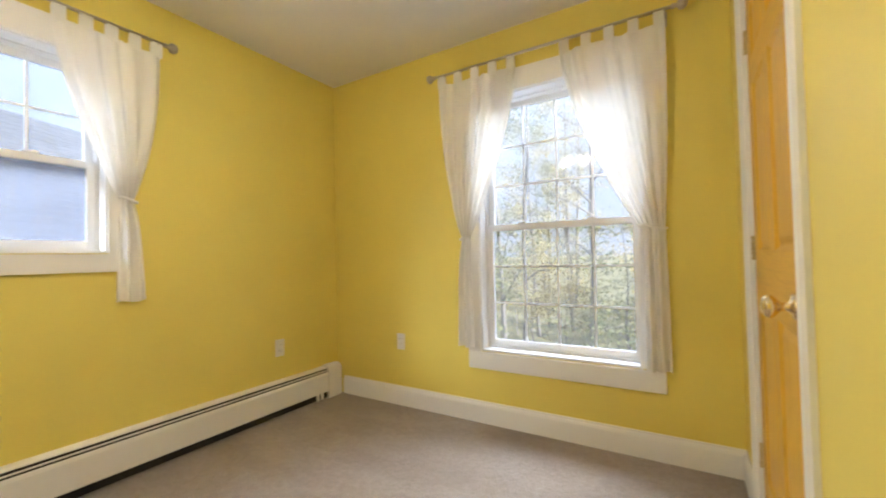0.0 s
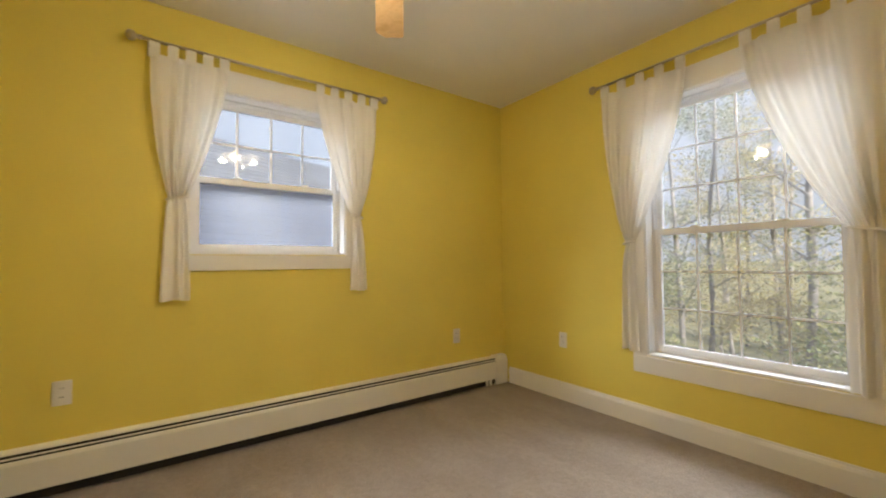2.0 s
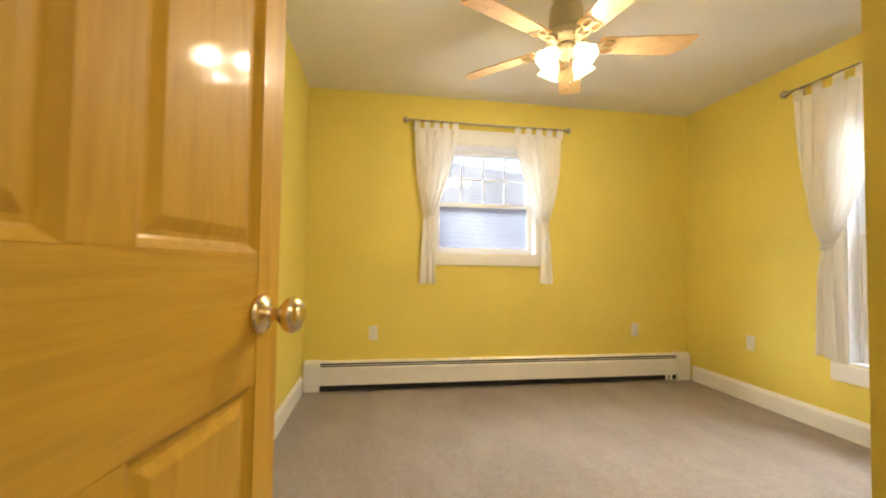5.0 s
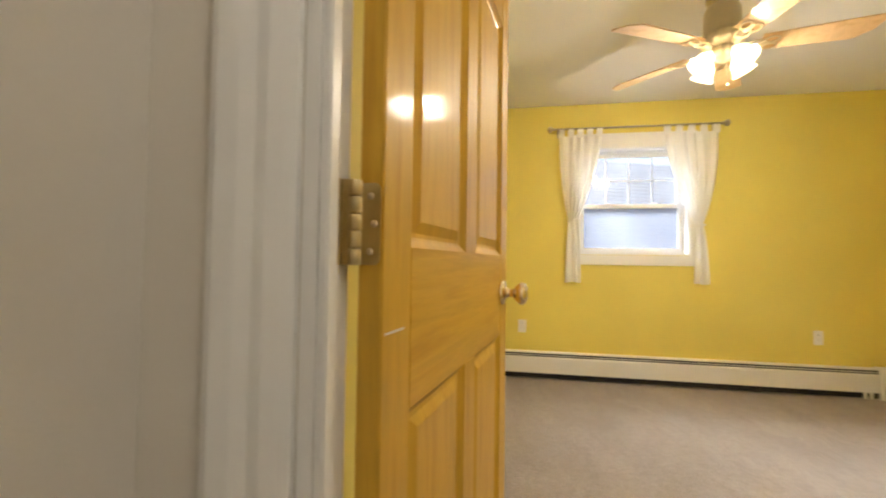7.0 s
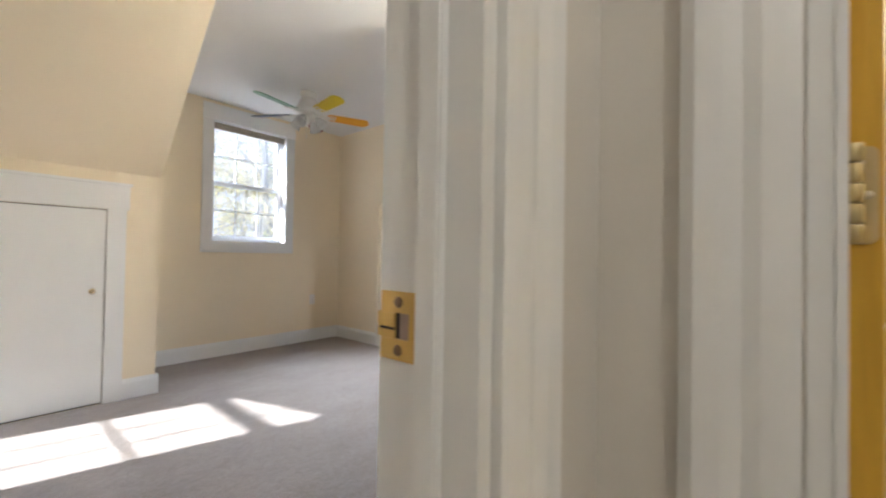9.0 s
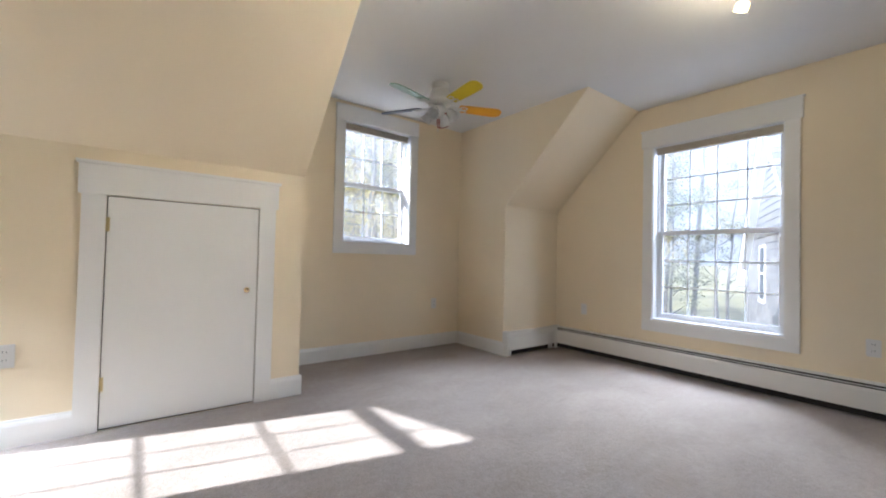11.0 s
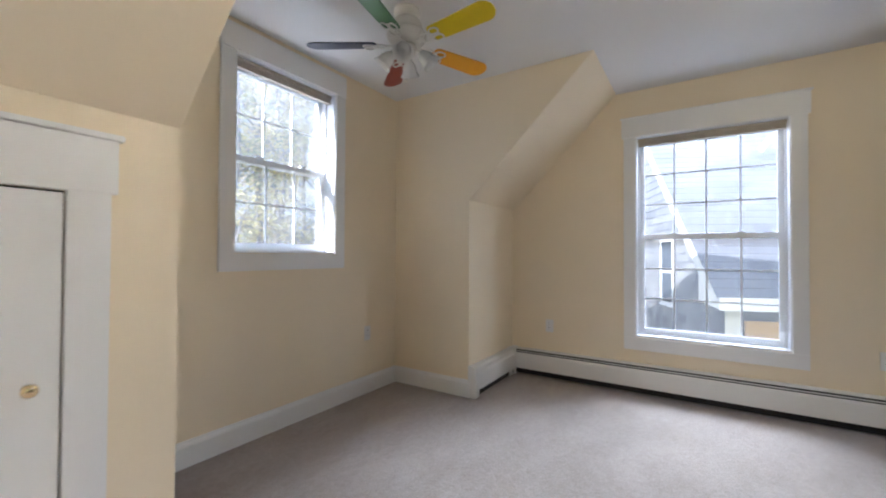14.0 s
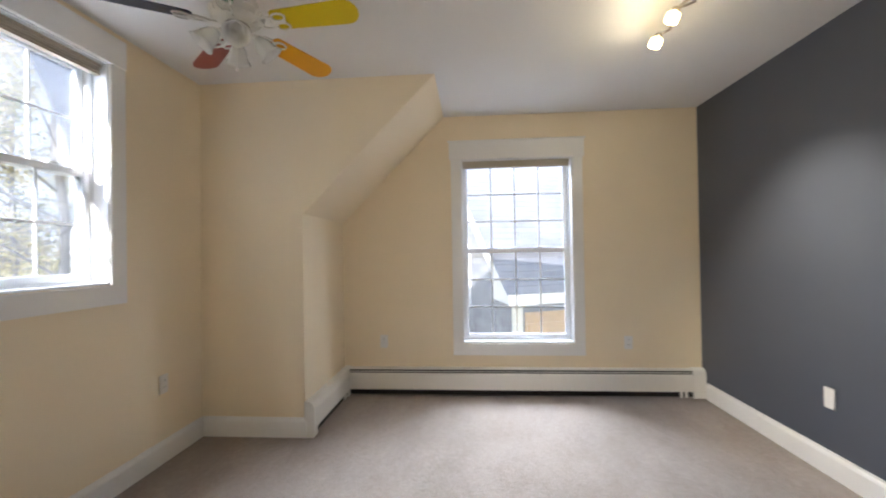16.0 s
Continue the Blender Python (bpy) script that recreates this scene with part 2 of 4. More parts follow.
def prism(bm, outline, a, b, axis):
    """The outline (two coordinates a corner) drawn out along an axis from a to b."""
    def at(p, d):
        return {"x": (d, p[0], p[1]), "y": (p[0], d, p[1]), "z": (p[0], p[1], d)}[axis]
    lo, hi = [bm.verts.new(at(p, a)) for p in outline], [bm.verts.new(at(p, b)) for p in outline]
    n = len(outline)
    fs = [bm.faces.new(lo), bm.faces.new(hi)]
    for i in range(n):
        fs.append(bm.faces.new((lo[i], lo[(i + 1) % n], hi[(i + 1) % n], hi[i])))
    bmesh.ops.recalc_face_normals(bm, faces=fs)


def lathe(bm, profile, m=None, segments=20, flute=0.0, lobes=0):
    """A turned shape: profile of (radius, height) round z."""
    t = bmesh.new()
    rings = []
    for r, z in profile:
        ring = []
        for i in range(segments):
            a = 2 * math.pi * i / segments
            k = r * (1 + flute * math.cos(lobes * a)) if lobes else r
            ring.append(t.verts.new((k * math.cos(a), k * math.sin(a), z)))
        rings.append(ring)
    for p, q in zip(rings, rings[1:]):
        for i in range(segments):
            f = t.faces.new((p[i], p[(i + 1) % segments], q[(i + 1) % segments], q[i]))
            f.smooth = True
    for ring in (rings[0], rings[-1]):
        if max(v.co.xy.length for v in ring) > 1e-4:
            t.faces.new(ring)
    bmesh.ops.remove_doubles(t, verts=t.verts[:], dist=1e-5)
    bmesh.ops.recalc_face_normals(t, faces=t.faces[:])
    absorb(bm, t, m)


def tube(bm, points, radius, segments=8):
    """A round bar along points; radius one number or one a point."""
    pts = [Vector(p) for p in points]
    radii = radius if isinstance(radius, (list, tuple)) else [radius] * len(pts)
    rings = []
    for i, p in enumerate(pts):
        d = (pts[min(i + 1, len(pts) - 1)] - pts[max(i - 1, 0)]).normalized()
        side = d.cross(Vector((0, 0, 1)))
        side = side.normalized() if side.length > 0.05 else Vector((1, 0, 0))
        up = side.cross(d).normalized()
        rings.append([bm.verts.new(p + radii[i] * (math.cos(a) * side + math.sin(a) * up))
                      for a in (2 * math.pi * k / segments for k in range(segments))])
    for p, q in zip(rings, rings[1:]):
        for k in range(segments):
            f = bm.faces.new((p[k], p[(k + 1) % segments], q[(k + 1) % segments], q[k]))
            f.smooth = True
    bm.faces.new(rings[0][::-1])
    bm.faces.new(rings[-1])


def mesh_of(name, bm, mat):
    me = bpy.data.meshes.new(name)
    bm.to_mesh(me)
    bm.free()
    me.materials.append(mat)
    return me


def part(name, bm, mat, parent, label=""):
    ob = new(name, mesh_of(name, bm, mat))
    ob.parent = parent
    if label:
        tagged(ob, label)
    return ob


def thing(name, m, label, category, group="", kind=""):
    ob = new(name)
    ob.empty_display_size = 0.1
    ob.matrix_basis = m
    return tagged(ob, label, category, group, kind)


def solid(name, bm, mat, label="", category="", group="", kind="structure"):
    return tagged(new(name, mesh_of(name, bm, mat)), label, category, group, kind)


# ---- structure ----
H = 2.44           # ceilings
Y_S = -3.41        # yellow room's south wall
C_N = -3.46        # cream room's dark north wall
KNEE, KNEE_H = -6.53, 1.52
RIDGE_Y = -5.61    # where the slopes meet the ceiling
D0, D1, D_Y = 0.857, 2.895, -7.26   # dormer's sides and back wall
A0, E_X = 4.62, 5.4                # side of the added unseen alcove, east wall
T = 0.17           # outer walls

bm = bmesh.new()
box(bm, (-T, D_Y - T, -0.12), (E_X + T, T, 0.0))
solid("floor", bm, CARPET, "beige cut-pile carpet with faint vacuum marks", "carpet")
bm = bmesh.new()
box(bm, (-T, D_Y - T, H), (E_X + T, T, H + 0.12))
solid("ceiling", bm, CEIL, "smooth white painted ceiling", "ceiling")

# openings: centre along the wall, width, sill, head
SMALL = (-1.925, 0.90, 1.10, 2.04)
LARGE = (1.745, 0.935, 0.45, 2.05)
WEST = (-4.985, 0.965, 0.445, 2.06)
DORMER = (1.928, 0.745, 1.10, 2.26)
EAST = (-6.53, 1.00, 0.455, 2.0)


def wall_x(name, x0, x1, y0, y1, holes, mat, label, z0=0.0, z1=H):
    """A wall that runs along y, with holes (low y, high y, low z, high z)."""
    ys = sorted({y0, y1, *(v for h in holes for v in h[:2])})
    zs = sorted({z0, z1, *(max(z0, h[2]) for h in holes), *(min(z1, h[3]) for h in holes)})

    def filled(a, b):
        if not (0 <= a < len(ys) - 1 and 0 <= b < len(zs) - 1):
            return False
        y, z = (ys[a] + ys[a + 1]) / 2, (zs[b] + zs[b + 1]) / 2
        return not any(h[0] < y < h[1] and h[2] < z < h[3] for h in holes)
    bm = bmesh.new()
    made = {}

    def vert(x, a, b):
        if (x, a, b) not in made:
            made[x, a, b] = bm.verts.new((x, ys[a], zs[b]))
        return made[x, a, b]
    for a in range(len(ys) - 1):
        for b in range(len(zs) - 1):
            if filled(a, b):
                for x in (x0, x1):
                    bm.faces.new([vert(x, *c) for c in ((a, b), (a + 1, b), (a + 1, b + 1), (a, b + 1))])
                for da, db, c, d in ((-1, 0, (a, b), (a, b + 1)), (1, 0, (a + 1, b), (a + 1, b + 1)), (0, -1, (a, b), (a + 1, b)), (0, 1, (a, b + 1), (a + 1, b + 1))):
                    if not filled(a + da, b + db):
                        bm.faces.new([vert(x0, *c), vert(x0, *d), vert(x1, *d), vert(x1, *c)])
    bmesh.ops.recalc_face_normals(bm, faces=bm.faces[:])
    return solid(name, bm, mat, label, "wall")


def wall_y(name, y0, y1, x0, x1, holes, mat, label, z0=0.0, z1=H):
    """A wall that runs along x, with holes (low x, high x, low z, high z)."""
    ob = wall_x(name, y0, y1, x0, x1, holes, mat, label, z0, z1)
    for v in ob.data.vertices:
        v.co = (v.co.y, v.co.x, v.co.z)
    ob.data.flip_normals()
    return ob


def hole(o, pad=0.0):
    return (o[0] - o[1] / 2 - pad, o[0] + o[1] / 2 + pad, o[2] - pad, o[3] + pad)


DOOR = (-3.158, -2.40)       # yellow room's doorway along y
CLOSET = (-1.125, -0.425)
CDOOR = (3.539, 4.313)       # cream room's doorway along x
DOOR_H = 2.045

wall_x("wall_yellow_west", -T, 0, (Y_S + C_N) / 2, 0, [hole(SMALL)], YELLOW, "bright yellow painted wall with a small window")
wall_y("wall_yellow_north", 0, T, -T, E_X + T, [hole(LARGE)], YELLOW, "bright yellow painted wall with a tall window")
wall_x("wall_yellow_closet", 2.607, 2.72, -1.80, 0, [(CLOSET[0], CLOSET[1], 0, DOOR_H)], YELLOW, "bright yellow painted closet wall")
wall_y("wall_yellow_return", -1.80, -1.69, 2.72, 3.32, [], YELLOW, "bright yellow painted closet end wall")
wall_x("wall_yellow_east", 3.254, 3.287, Y_S, -1.80, [(DOOR[0], DOOR[1], 0, DOOR_H)], YELLOW, "bright yellow painted wall beside the doorway")
wall_x("wall_hall_west", 3.287, 3.32, -3.33, -1.80, [(DOOR[0], DOOR[1], 0, DOOR_H)], HALL, "off-white painted hall wall beside the doorway")
wall_y("wall_yellow_south", (Y_S + C_N) / 2, Y_S, 0, 3.287, [], YELLOW, "bright yellow painted wall")
wall_y("wall_cream_north", C_N, (Y_S + C_N) / 2, 0, 3.287, [], DARK, "charcoal painted accent wall")
wall_y("wall_cream_door", -3.423, -3.38, 3.287, E_X, [(CDOOR[0], CDOOR[1], 0, DOOR_H)], DARK, "charcoal painted wall beside the doorway")
wall_y("wall_hall_south", -3.38, -3.33, 3.287, E_X, [(CDOOR[0], CDOOR[1], 0, DOOR_H)], HALL, "off-white painted hall wall beside the doorway")
wall_x("wall_hall_east", 4.75, 4.85, -3.33, 0, [], HALL, "off-white painted hall wall")
wall_y("wall_hall_north", -1.2, -1.1, 3.32, 4.75, [], HALL, "off-white painted hall wall")
wall_x("wall_closet_back", 3.25, 3.3, -1.69, 0, [], HALL, "off-white painted closet back wall")
wall_x("wall_cream_west", -T, 0, D_Y - T, (Y_S + C_N) / 2, [hole(WEST)], CREAM, "cream painted gable wall with a tall window")
wall_x("wall_cream_east", E_X, E_X + T, D_Y - T, C_N, [hole(EAST)], CREAM, "cream painted gable wall")
wall_x("wall_house_east", E_X, E_X + T, C_N, 0, [], HALL, "off-white painted outer wall")
wall_y("wall_cream_dormer", D_Y - T, D_Y, D0, D1, [hole(DORMER)], CREAM, "cream painted dormer wall with a window")
# alcove added out of view so the low sun clears the knee wall
wall_y("wall_cream_alcove", D_Y - T, D_Y, A0, E_X, [], CREAM, "cream painted wall of the added unseen alcove")


def eave(name, x0, x1):
    """Knee wall, slope and the sides that stand above it."""
    bm = bmesh.new()
    prism(bm, [(D_Y, 0), (KNEE, 0), (KNEE, KNEE_H), (RIDGE_Y, H), (D_Y, H)], x0, x1, "x")
    solid(name, bm, CREAM, "cream painted knee wall and sloped ceiling", "wall")


eave("wall_cream_knee_west", 0, D0)
eave("wall_cream_knee_east", D1, A0)


# ---- trim ----
def baseboard(name, a, b, normal, mat=TRIM):
    """A moulded baseboard on the floor from a to b, standing out along normal."""
    a, b, n = Vector((*a, 0)), Vector((*b, 0)), Vector((*normal, 0))
    outline = [(0, 0), (0.016, 0), (0.016, 0.105), (0.012, 0.118), (0.008, 0.124), (0.006, 0.134), (0, 0.134)]
    bm = bmesh.new()
    lo = [bm.verts.new(a + n * d + Vector((0, 0, z))) for d, z in outline]
    hi = [bm.verts.new(b + n * d + Vector((0, 0, z))) for d, z in outline]
    fs = [bm.faces.new(lo), bm.faces.new(hi)]
    for i in range(len(outline)):
        j = (i + 1) % len(outline)
        fs.append(bm.faces.new((lo[i], lo[j], hi[j], hi[i])))
    bmesh.ops.recalc_face_normals(bm, faces=fs)
    solid(name, bm, mat, "white painted moulded baseboard", "baseboard", "baseboards")


baseboard("baseboard", (0.075, 0), (2.607, 0), (0, -1))
baseboard("baseboard", (2.607, -0.33), (2.607, -0.016), (-1, 0))
baseboard("baseboard", (2.607, -1.80), (2.607, -1.215), (-1, 0))
baseboard("baseboard", (2.607, -1.80), (3.254, -1.80), (0, -1))
baseboard("baseboard", (0.07, Y_S), (3.254, Y_S), (0, 1))
baseboard("baseboard", (3.254, Y_S + 0.016), (3.254, -3.21), (-1, 0))
baseboard("baseboard", (3.254, -2.31), (3.254, -1.816), (-1, 0))
baseboard("baseboard", (0.08, C_N), (3.287, C_N), (0, -1))
baseboard("baseboard", (4.43, -3.423), (E_X, -3.423), (0, -1))
baseboard("baseboard", (D0, D_Y), (D1, D_Y), (0, 1))
baseboard("baseboard", (D0, D_Y + 0.016), (D0, KNEE + 0.016), (1, 0))
baseboard("baseboard", (D1, D_Y + 0.016), (D1, KNEE), (-1, 0))
baseboard("baseboard", (D1 - 0.016, KNEE), (3.085, KNEE), (0, 1))
baseboard("baseboard", (4.055, KNEE), (A0, KNEE), (0, 1))
baseboard("baseboard", (3.32, -3.31), (3.32, -3.235), (1, 0))
baseboard("baseboard", (3.32, -2.29), (3.32, -1.2), (1, 0))
baseboard("baseboard", (3.32, -3.33), (3.445, -3.33), (0, 1))


def casing_profile(w):
    return [(0, 0), (w, 0), (w, 0.012), (w * 0.86, 0.019), (w * 0.62, 0.017), (w * 0.45, 0.013), (w * 0.3, 0.015), (w * 0.12, 0.012), (0, 0.009)]


def door_casing(name, m, width, height, w=0.088):
    """Moulded trim round a doorway: local x along the wall from the opening's corner, y out of the wall."""
    root = thing(name, m, "white painted moulded door casing", "door casing", "", "structure")
    for side in (-1, 1):
        bm = bmesh.new()
        x = 0 if side < 0 else width
        prism(bm, [(x + side * (0.004 + d), y) for d, y in casing_profile(w)], 0, height + 0.004, "z")
        part("side_casing", bm, TRIM, root)
    bm = bmesh.new()
    prism(bm, [(y, height + 0.004 + d) for d, y in casing_profile(w)], -w - 0.004, width + w + 0.004, "x")
    part("head_casing", bm, TRIM, root)
    return root


def door_jamb(name, m, width, height, depth, stop=0.044):
    """The lining of a doorway, with its stop: local y runs through the wall."""
    root = thing(name, m, "white painted door jamb", "door jamb", "", "structure")
    for x0, x1, s in ((-0.001, 0.014, 1), (width - 0.014, width + 0.001, -1)):
        bm = bmesh.new()
        box(bm, (x0, -0.002, 0), (x1, depth + 0.002, height - 0.014))
        part("side_jamb", bm, TRIM, root)
        bm = bmesh.new()
        xs = x1 if s > 0 else x0
        box(bm, (xs, stop, 0), (xs + s * 0.010, stop + 0.022, height - 0.025), 0.002)
        part("stop", bm, TRIM, root)
    bm = bmesh.new()
    box(bm, (-0.001, -0.002, height - 0.014), (width + 0.001, depth + 0.002, height + 0.001))
    part("head_jamb", bm, TRIM, root)
    return root


# yellow room's doorway, both sides, its lining, and the closet's
door_casing("door_casing", pose(3.32, DOOR[1], 0, 0, 0, -90), DOOR[1] - DOOR[0], DOOR_H - 0.01)
door_casing("door_casing", pose(3.254, DOOR[0], 0, 0, 0, 90), DOOR[1] - DOOR[0], DOOR_H - 0.01)
door_jamb("door_jamb", pose(3.254, DOOR[1], 0, 0, 0, -90), DOOR[1] - DOOR[0], DOOR_H, 0.066)
door_casing("door_casing", pose(2.607, CLOSET[0], 0, 0, 0, 90), CLOSET[1] - CLOSET[0], DOOR_H - 0.01)
door_jamb("door_jamb", pose(2.607, CLOSET[1], 0, 0, 0, -90), CLOSET[1] - CLOSET[0], DOOR_H, 0.113)
door_casing("door_casing", pose(CDOOR[0], -3.33, 0), CDOOR[1] - CDOOR[0], DOOR_H - 0.01)
door_casing("door_casing", pose(CDOOR[1] + 0.02, -3.423, 0, 0, 0, 180), CDOOR[1] - CDOOR[0] + 0.04, DOOR_H + 0.01)
door_jamb("door_jamb", pose(CDOOR[0], -3.423, 0), CDOOR[1] - CDOOR[0], DOOR_H, 0.093)


# ---- windows ----
def ring_frame(bm, x0, x1, z0, z1, w, y0, y1, bevel=0.002, wb=None, wt=None):
    wb, wt = wb or w, wt or w
    box(bm, (x0, y0, z0), (x0 + w, y1, z1), bevel)
    box(bm, (x1 - w, y0, z0), (x1, y1, z1), bevel)
    box(bm, (x0 + w, y0, z0), (x1 - w, y1, z0 + wb), bevel)
    box(bm, (x0 + w, y0, z1 - wt), (x1 - w, y1, z1), bevel)


def sash(name, root, x0, x1, z0, z1, y0, cols, rows, glass=GLASS, bottom=0.040):
    """A sash with thin bars between its panes."""
    bm = bmesh.new()
    ring_frame(bm, x0, x1, z0, z1, 0.034, y0, y0 + 0.03, 0.003, bottom, 0.034)
    s = part(name, bm, VINYL, root)
    gx0, gx1, gz0, gz1 = x0 + 0.034, x1 - 0.034, z0 + bottom, z1 - 0.034
    for i in range(1, cols):
        x = gx0 + (gx1 - gx0) * i / cols
        bm = bmesh.new()
        box(bm, (x - 0.0055, y0 + 0.010, gz0), (x + 0.0055, y0 + 0.021, gz1), 0.002)
        part("muntin", bm, VINYL, s)
    for j in range(1, rows):
        z = gz0 + (gz1 - gz0) * j / rows
        bm = bmesh.new()
        box(bm, (gx0, y0 + 0.010, z - 0.0055), (gx1, y0 + 0.020, z + 0.0055), 0.002)
        part("muntin", bm, VINYL, s)
    for i in range(cols):
        for j in range(rows):
            bm = bmesh.new()
            box(bm, (gx0 + (gx1 - gx0) * i / cols, y0 + 0.0135, gz0 + (gz1 - gz0) * j / rows),
                (gx0 + (gx1 - gx0) * (i + 1) / cols, y0 + 0.0165, gz0 + (gz1 - gz0) * (j + 1) / rows))
            p = part("pane", bm, glass, s)
            p.visible_shadow = False
    return s


def window(name, m, o, meet, up, down, label, casing=0.09, head=0.165, cap=True, blind=0.0, lower_glass=GLASS, apron=0.105, upper_glass=GLASS):
    """A double-hung window: local x along the wall, y outwards. up, down: columns and rows of panes."""
    w, z0, z1 = o[1], o[2], o[3]
    x0, x1 = -w / 2, w / 2
    root = thing(name, m, label, "window", "", "structure")
    bm = bmesh.new()
    ring_frame(bm, x0, x1, z0, z1, 0.012, -0.004, T, 0.0)
    part("window_frame", bm, VINYL, root)
    bm = bmesh.new()
    ring_frame(bm, x0 + 0.012, x1 - 0.012, z0 + 0.012, z1 - 0.012, 0.010, 0.075, T - 0.005, 0.002)
    part("track", bm, VINYL, root)
    a0, a1 = x0 + 0.022, x1 - 0.022
    sash("lower_sash", root, a0, a1, z0 + 0.022, meet + 0.018, 0.085, *down, lower_glass)
    sash("upper_sash", root, a0, a1, meet - 0.018, z1 - 0.022, 0.120, *up, upper_glass)
    bm = bmesh.new()
    for s in (-0.22, 0.22):
        box(bm, (s * w - 0.028, 0.068, meet + 0.018), (s * w + 0.028, 0.105, meet + 0.028), 0.004)
    part("sash_lock", bm, VINYL, root)
    for s in (-1, 1):
        bm = bmesh.new()
        xi = s * (w / 2 - 0.004)
        box(bm, (xi, -0.018, z0 - 0.004), (xi + s * casing, 0.0, z1 - 0.004), 0.003)
        part("side_casing", bm, TRIM, root)
    bm = bmesh.new()
    ear = 0.012 if cap else 0.0
    box(bm, (x0 - casing - ear, -0.022, z1 - 0.004), (x1 + casing + ear, 0.0, z1 - 0.004 + head), 0.003)
    if cap:
        box(bm, (x0 - casing - 0.024, -0.032, z1 + head - 0.016), (x1 + casing + 0.024, 0.0, z1 + head - 0.004), 0.003)
    part("head_casing", bm, TRIM, root)
    bm = bmesh.new()
    box(bm, (x0 - casing + 0.004, -0.019, z0 - apron), (x1 + casing - 0.004, 0.0, z0 - 0.004), 0.003)
    part("apron", bm, TRIM, root)
    if blind:
        bm = bmesh.new()
        box(bm, (x0 + 0.018, 0.018, z1 - 0.040), (x1 - 0.018, 0.058, z1 - 0.017), 0.003)
        part("blind_rail", bm, BLIND, root)
        n = max(3, int(blind / 0.007))
        bm = bmesh.new()
        for k in range(n):
            z = z1 - 0.041 - blind * k / n
            box(bm, (x0 + 0.022, 0.022 + 0.004 * (k % 2), z - blind / n + 0.001), (x1 - 0.022, 0.054, z), 0.001)
        part("folded_blind", bm, BLIND, root, "gathered beige pleated shade")
    return root


window("window_1", pose(0, SMALL[0], 0, 0, 0, 90), SMALL, 1.535, (4, 2), (1, 1), "small white double-hung window with a mottled hazy lower pane", 0.06, 0.13, False, 0, HAZY, 0.09, HAZE_UP)
window("window_2", pose(LARGE[0], 0, 0), LARGE, 1.225, (4, 3), (4, 3), "tall white double-hung window with divided panes", 0.088, 0.13, False, 0, VEILED, 0.11, VEILED)
window("window_3", pose(0, WEST[0], 0, 0, 0, 90), WEST, 1.25, (4, 3), (4, 3), "tall white double-hung window with a gathered shade", 0.088, 0.165, True, 0.035, VEILED, 0.105, VEILED)
window("window_4", pose(DORMER[0], D_Y, 0, 0, 0, 180), DORMER, 1.67, (3, 2), (3, 2), "white double-hung dormer window with a gathered shade", 0.09, 0.15, False, 0.035)
crooked = window("window_5", pose(E_X, EAST[0], 0, 0, 0, -90), EAST, 1.25, (4, 3), (4, 3), "unseen tall white window for the sun patch, with an added crooked shade half down", 0.088, 0.15, True, 0.60)
for ob in crooked.children:      # the unseen added shade hangs lower at one end to trim the sun patch
    if ob.name.startswith("folded_blind"):
        for v in ob.data.vertices:
            v.co.z -= 0.15 * (v.co.x + 0.43) * (EAST[3] - 0.04 - v.co.z) / 0.60


# ---- baseboard heaters ----
def heater(m, length, cap0, cap1, label, slots=True):
    """Hydronic baseboard heater: local x along the wall, y out of it."""
    root = thing("baseboard_heater", m, label, "heater", "baseboard heaters")
    bm = bmesh.new()
    box(bm, (0, 0, 0.02), (length, 0.006, 0.236))
    prism(bm, [(0.006, 0.237), (0.034, 0.237), (0.046, 0.232), (0.052, 0.226), (0.050, 0.224), (0.044, 0.229), (0.006, 0.232)], cap0, length - cap1, "x")
    part("back_plate", bm, ENAMEL, root)
    bm = bmesh.new()
    prism(bm, [(0.062, 0.058), (0.066, 0.055), (0.067, 0.181), (0.063, 0.192), (0.058, 0.198), (0.056, 0.195), (0.060, 0.190), (0.063, 0.180)], cap0, length - cap1, "x")
    if not slots:
        prism(bm, [(0.057, 0.197), (0.060, 0.200), (0.053, 0.224), (0.050, 0.224)], cap0, length - cap1, "x")
    part("front_panel", bm, ENAMEL, root)
    bm = bmesh.new()
    prism(bm, [(0.051, 0.2065), (0.058, 0.2065), (0.059, 0.2105), (0.051, 0.2120)], cap0, length - cap1, "x")
    part("damper", bm, ENAMEL, root)
    # plain black block: shade behind the slots and below the panel, no fins
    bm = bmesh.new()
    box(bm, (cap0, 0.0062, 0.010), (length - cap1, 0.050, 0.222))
    part("shade_block", bm, BLACK, root, "black block that stands for the heater's shaded inside")
    for dx in (0.045, 0.085):
        bm = bmesh.new()
        box(bm, (cap0 + dx, 0.050, 0.006), (cap0 + dx + 0.022, 0.0615, 0.060), 0.002)
        part("bracket", bm, ENAMEL, root)
    for a, b in ((0, cap0), (length - cap1, length)):
        if b > a:
            bm = bmesh.new()
            prism(bm, [(0, 0), (0.064, 0), (0.070, 0.01), (0.070, 0.195), (0.066, 0.215), (0.056, 0.232), (0.040, 0.242), (0, 0.243)], a, b, "x")
            part("end_cap", bm, ENAMEL, root)
    return root


heater(pose(0, -0.03, 0, 0, 0, -90), 3.36, 0.13, 0.12, "long white enamel baseboard heater under the small window")
heater(pose(0, C_N - 0.005, 0, 0, 0, -90), 3.055, 0.10, 0.05, "long white enamel baseboard heater along the window wall")
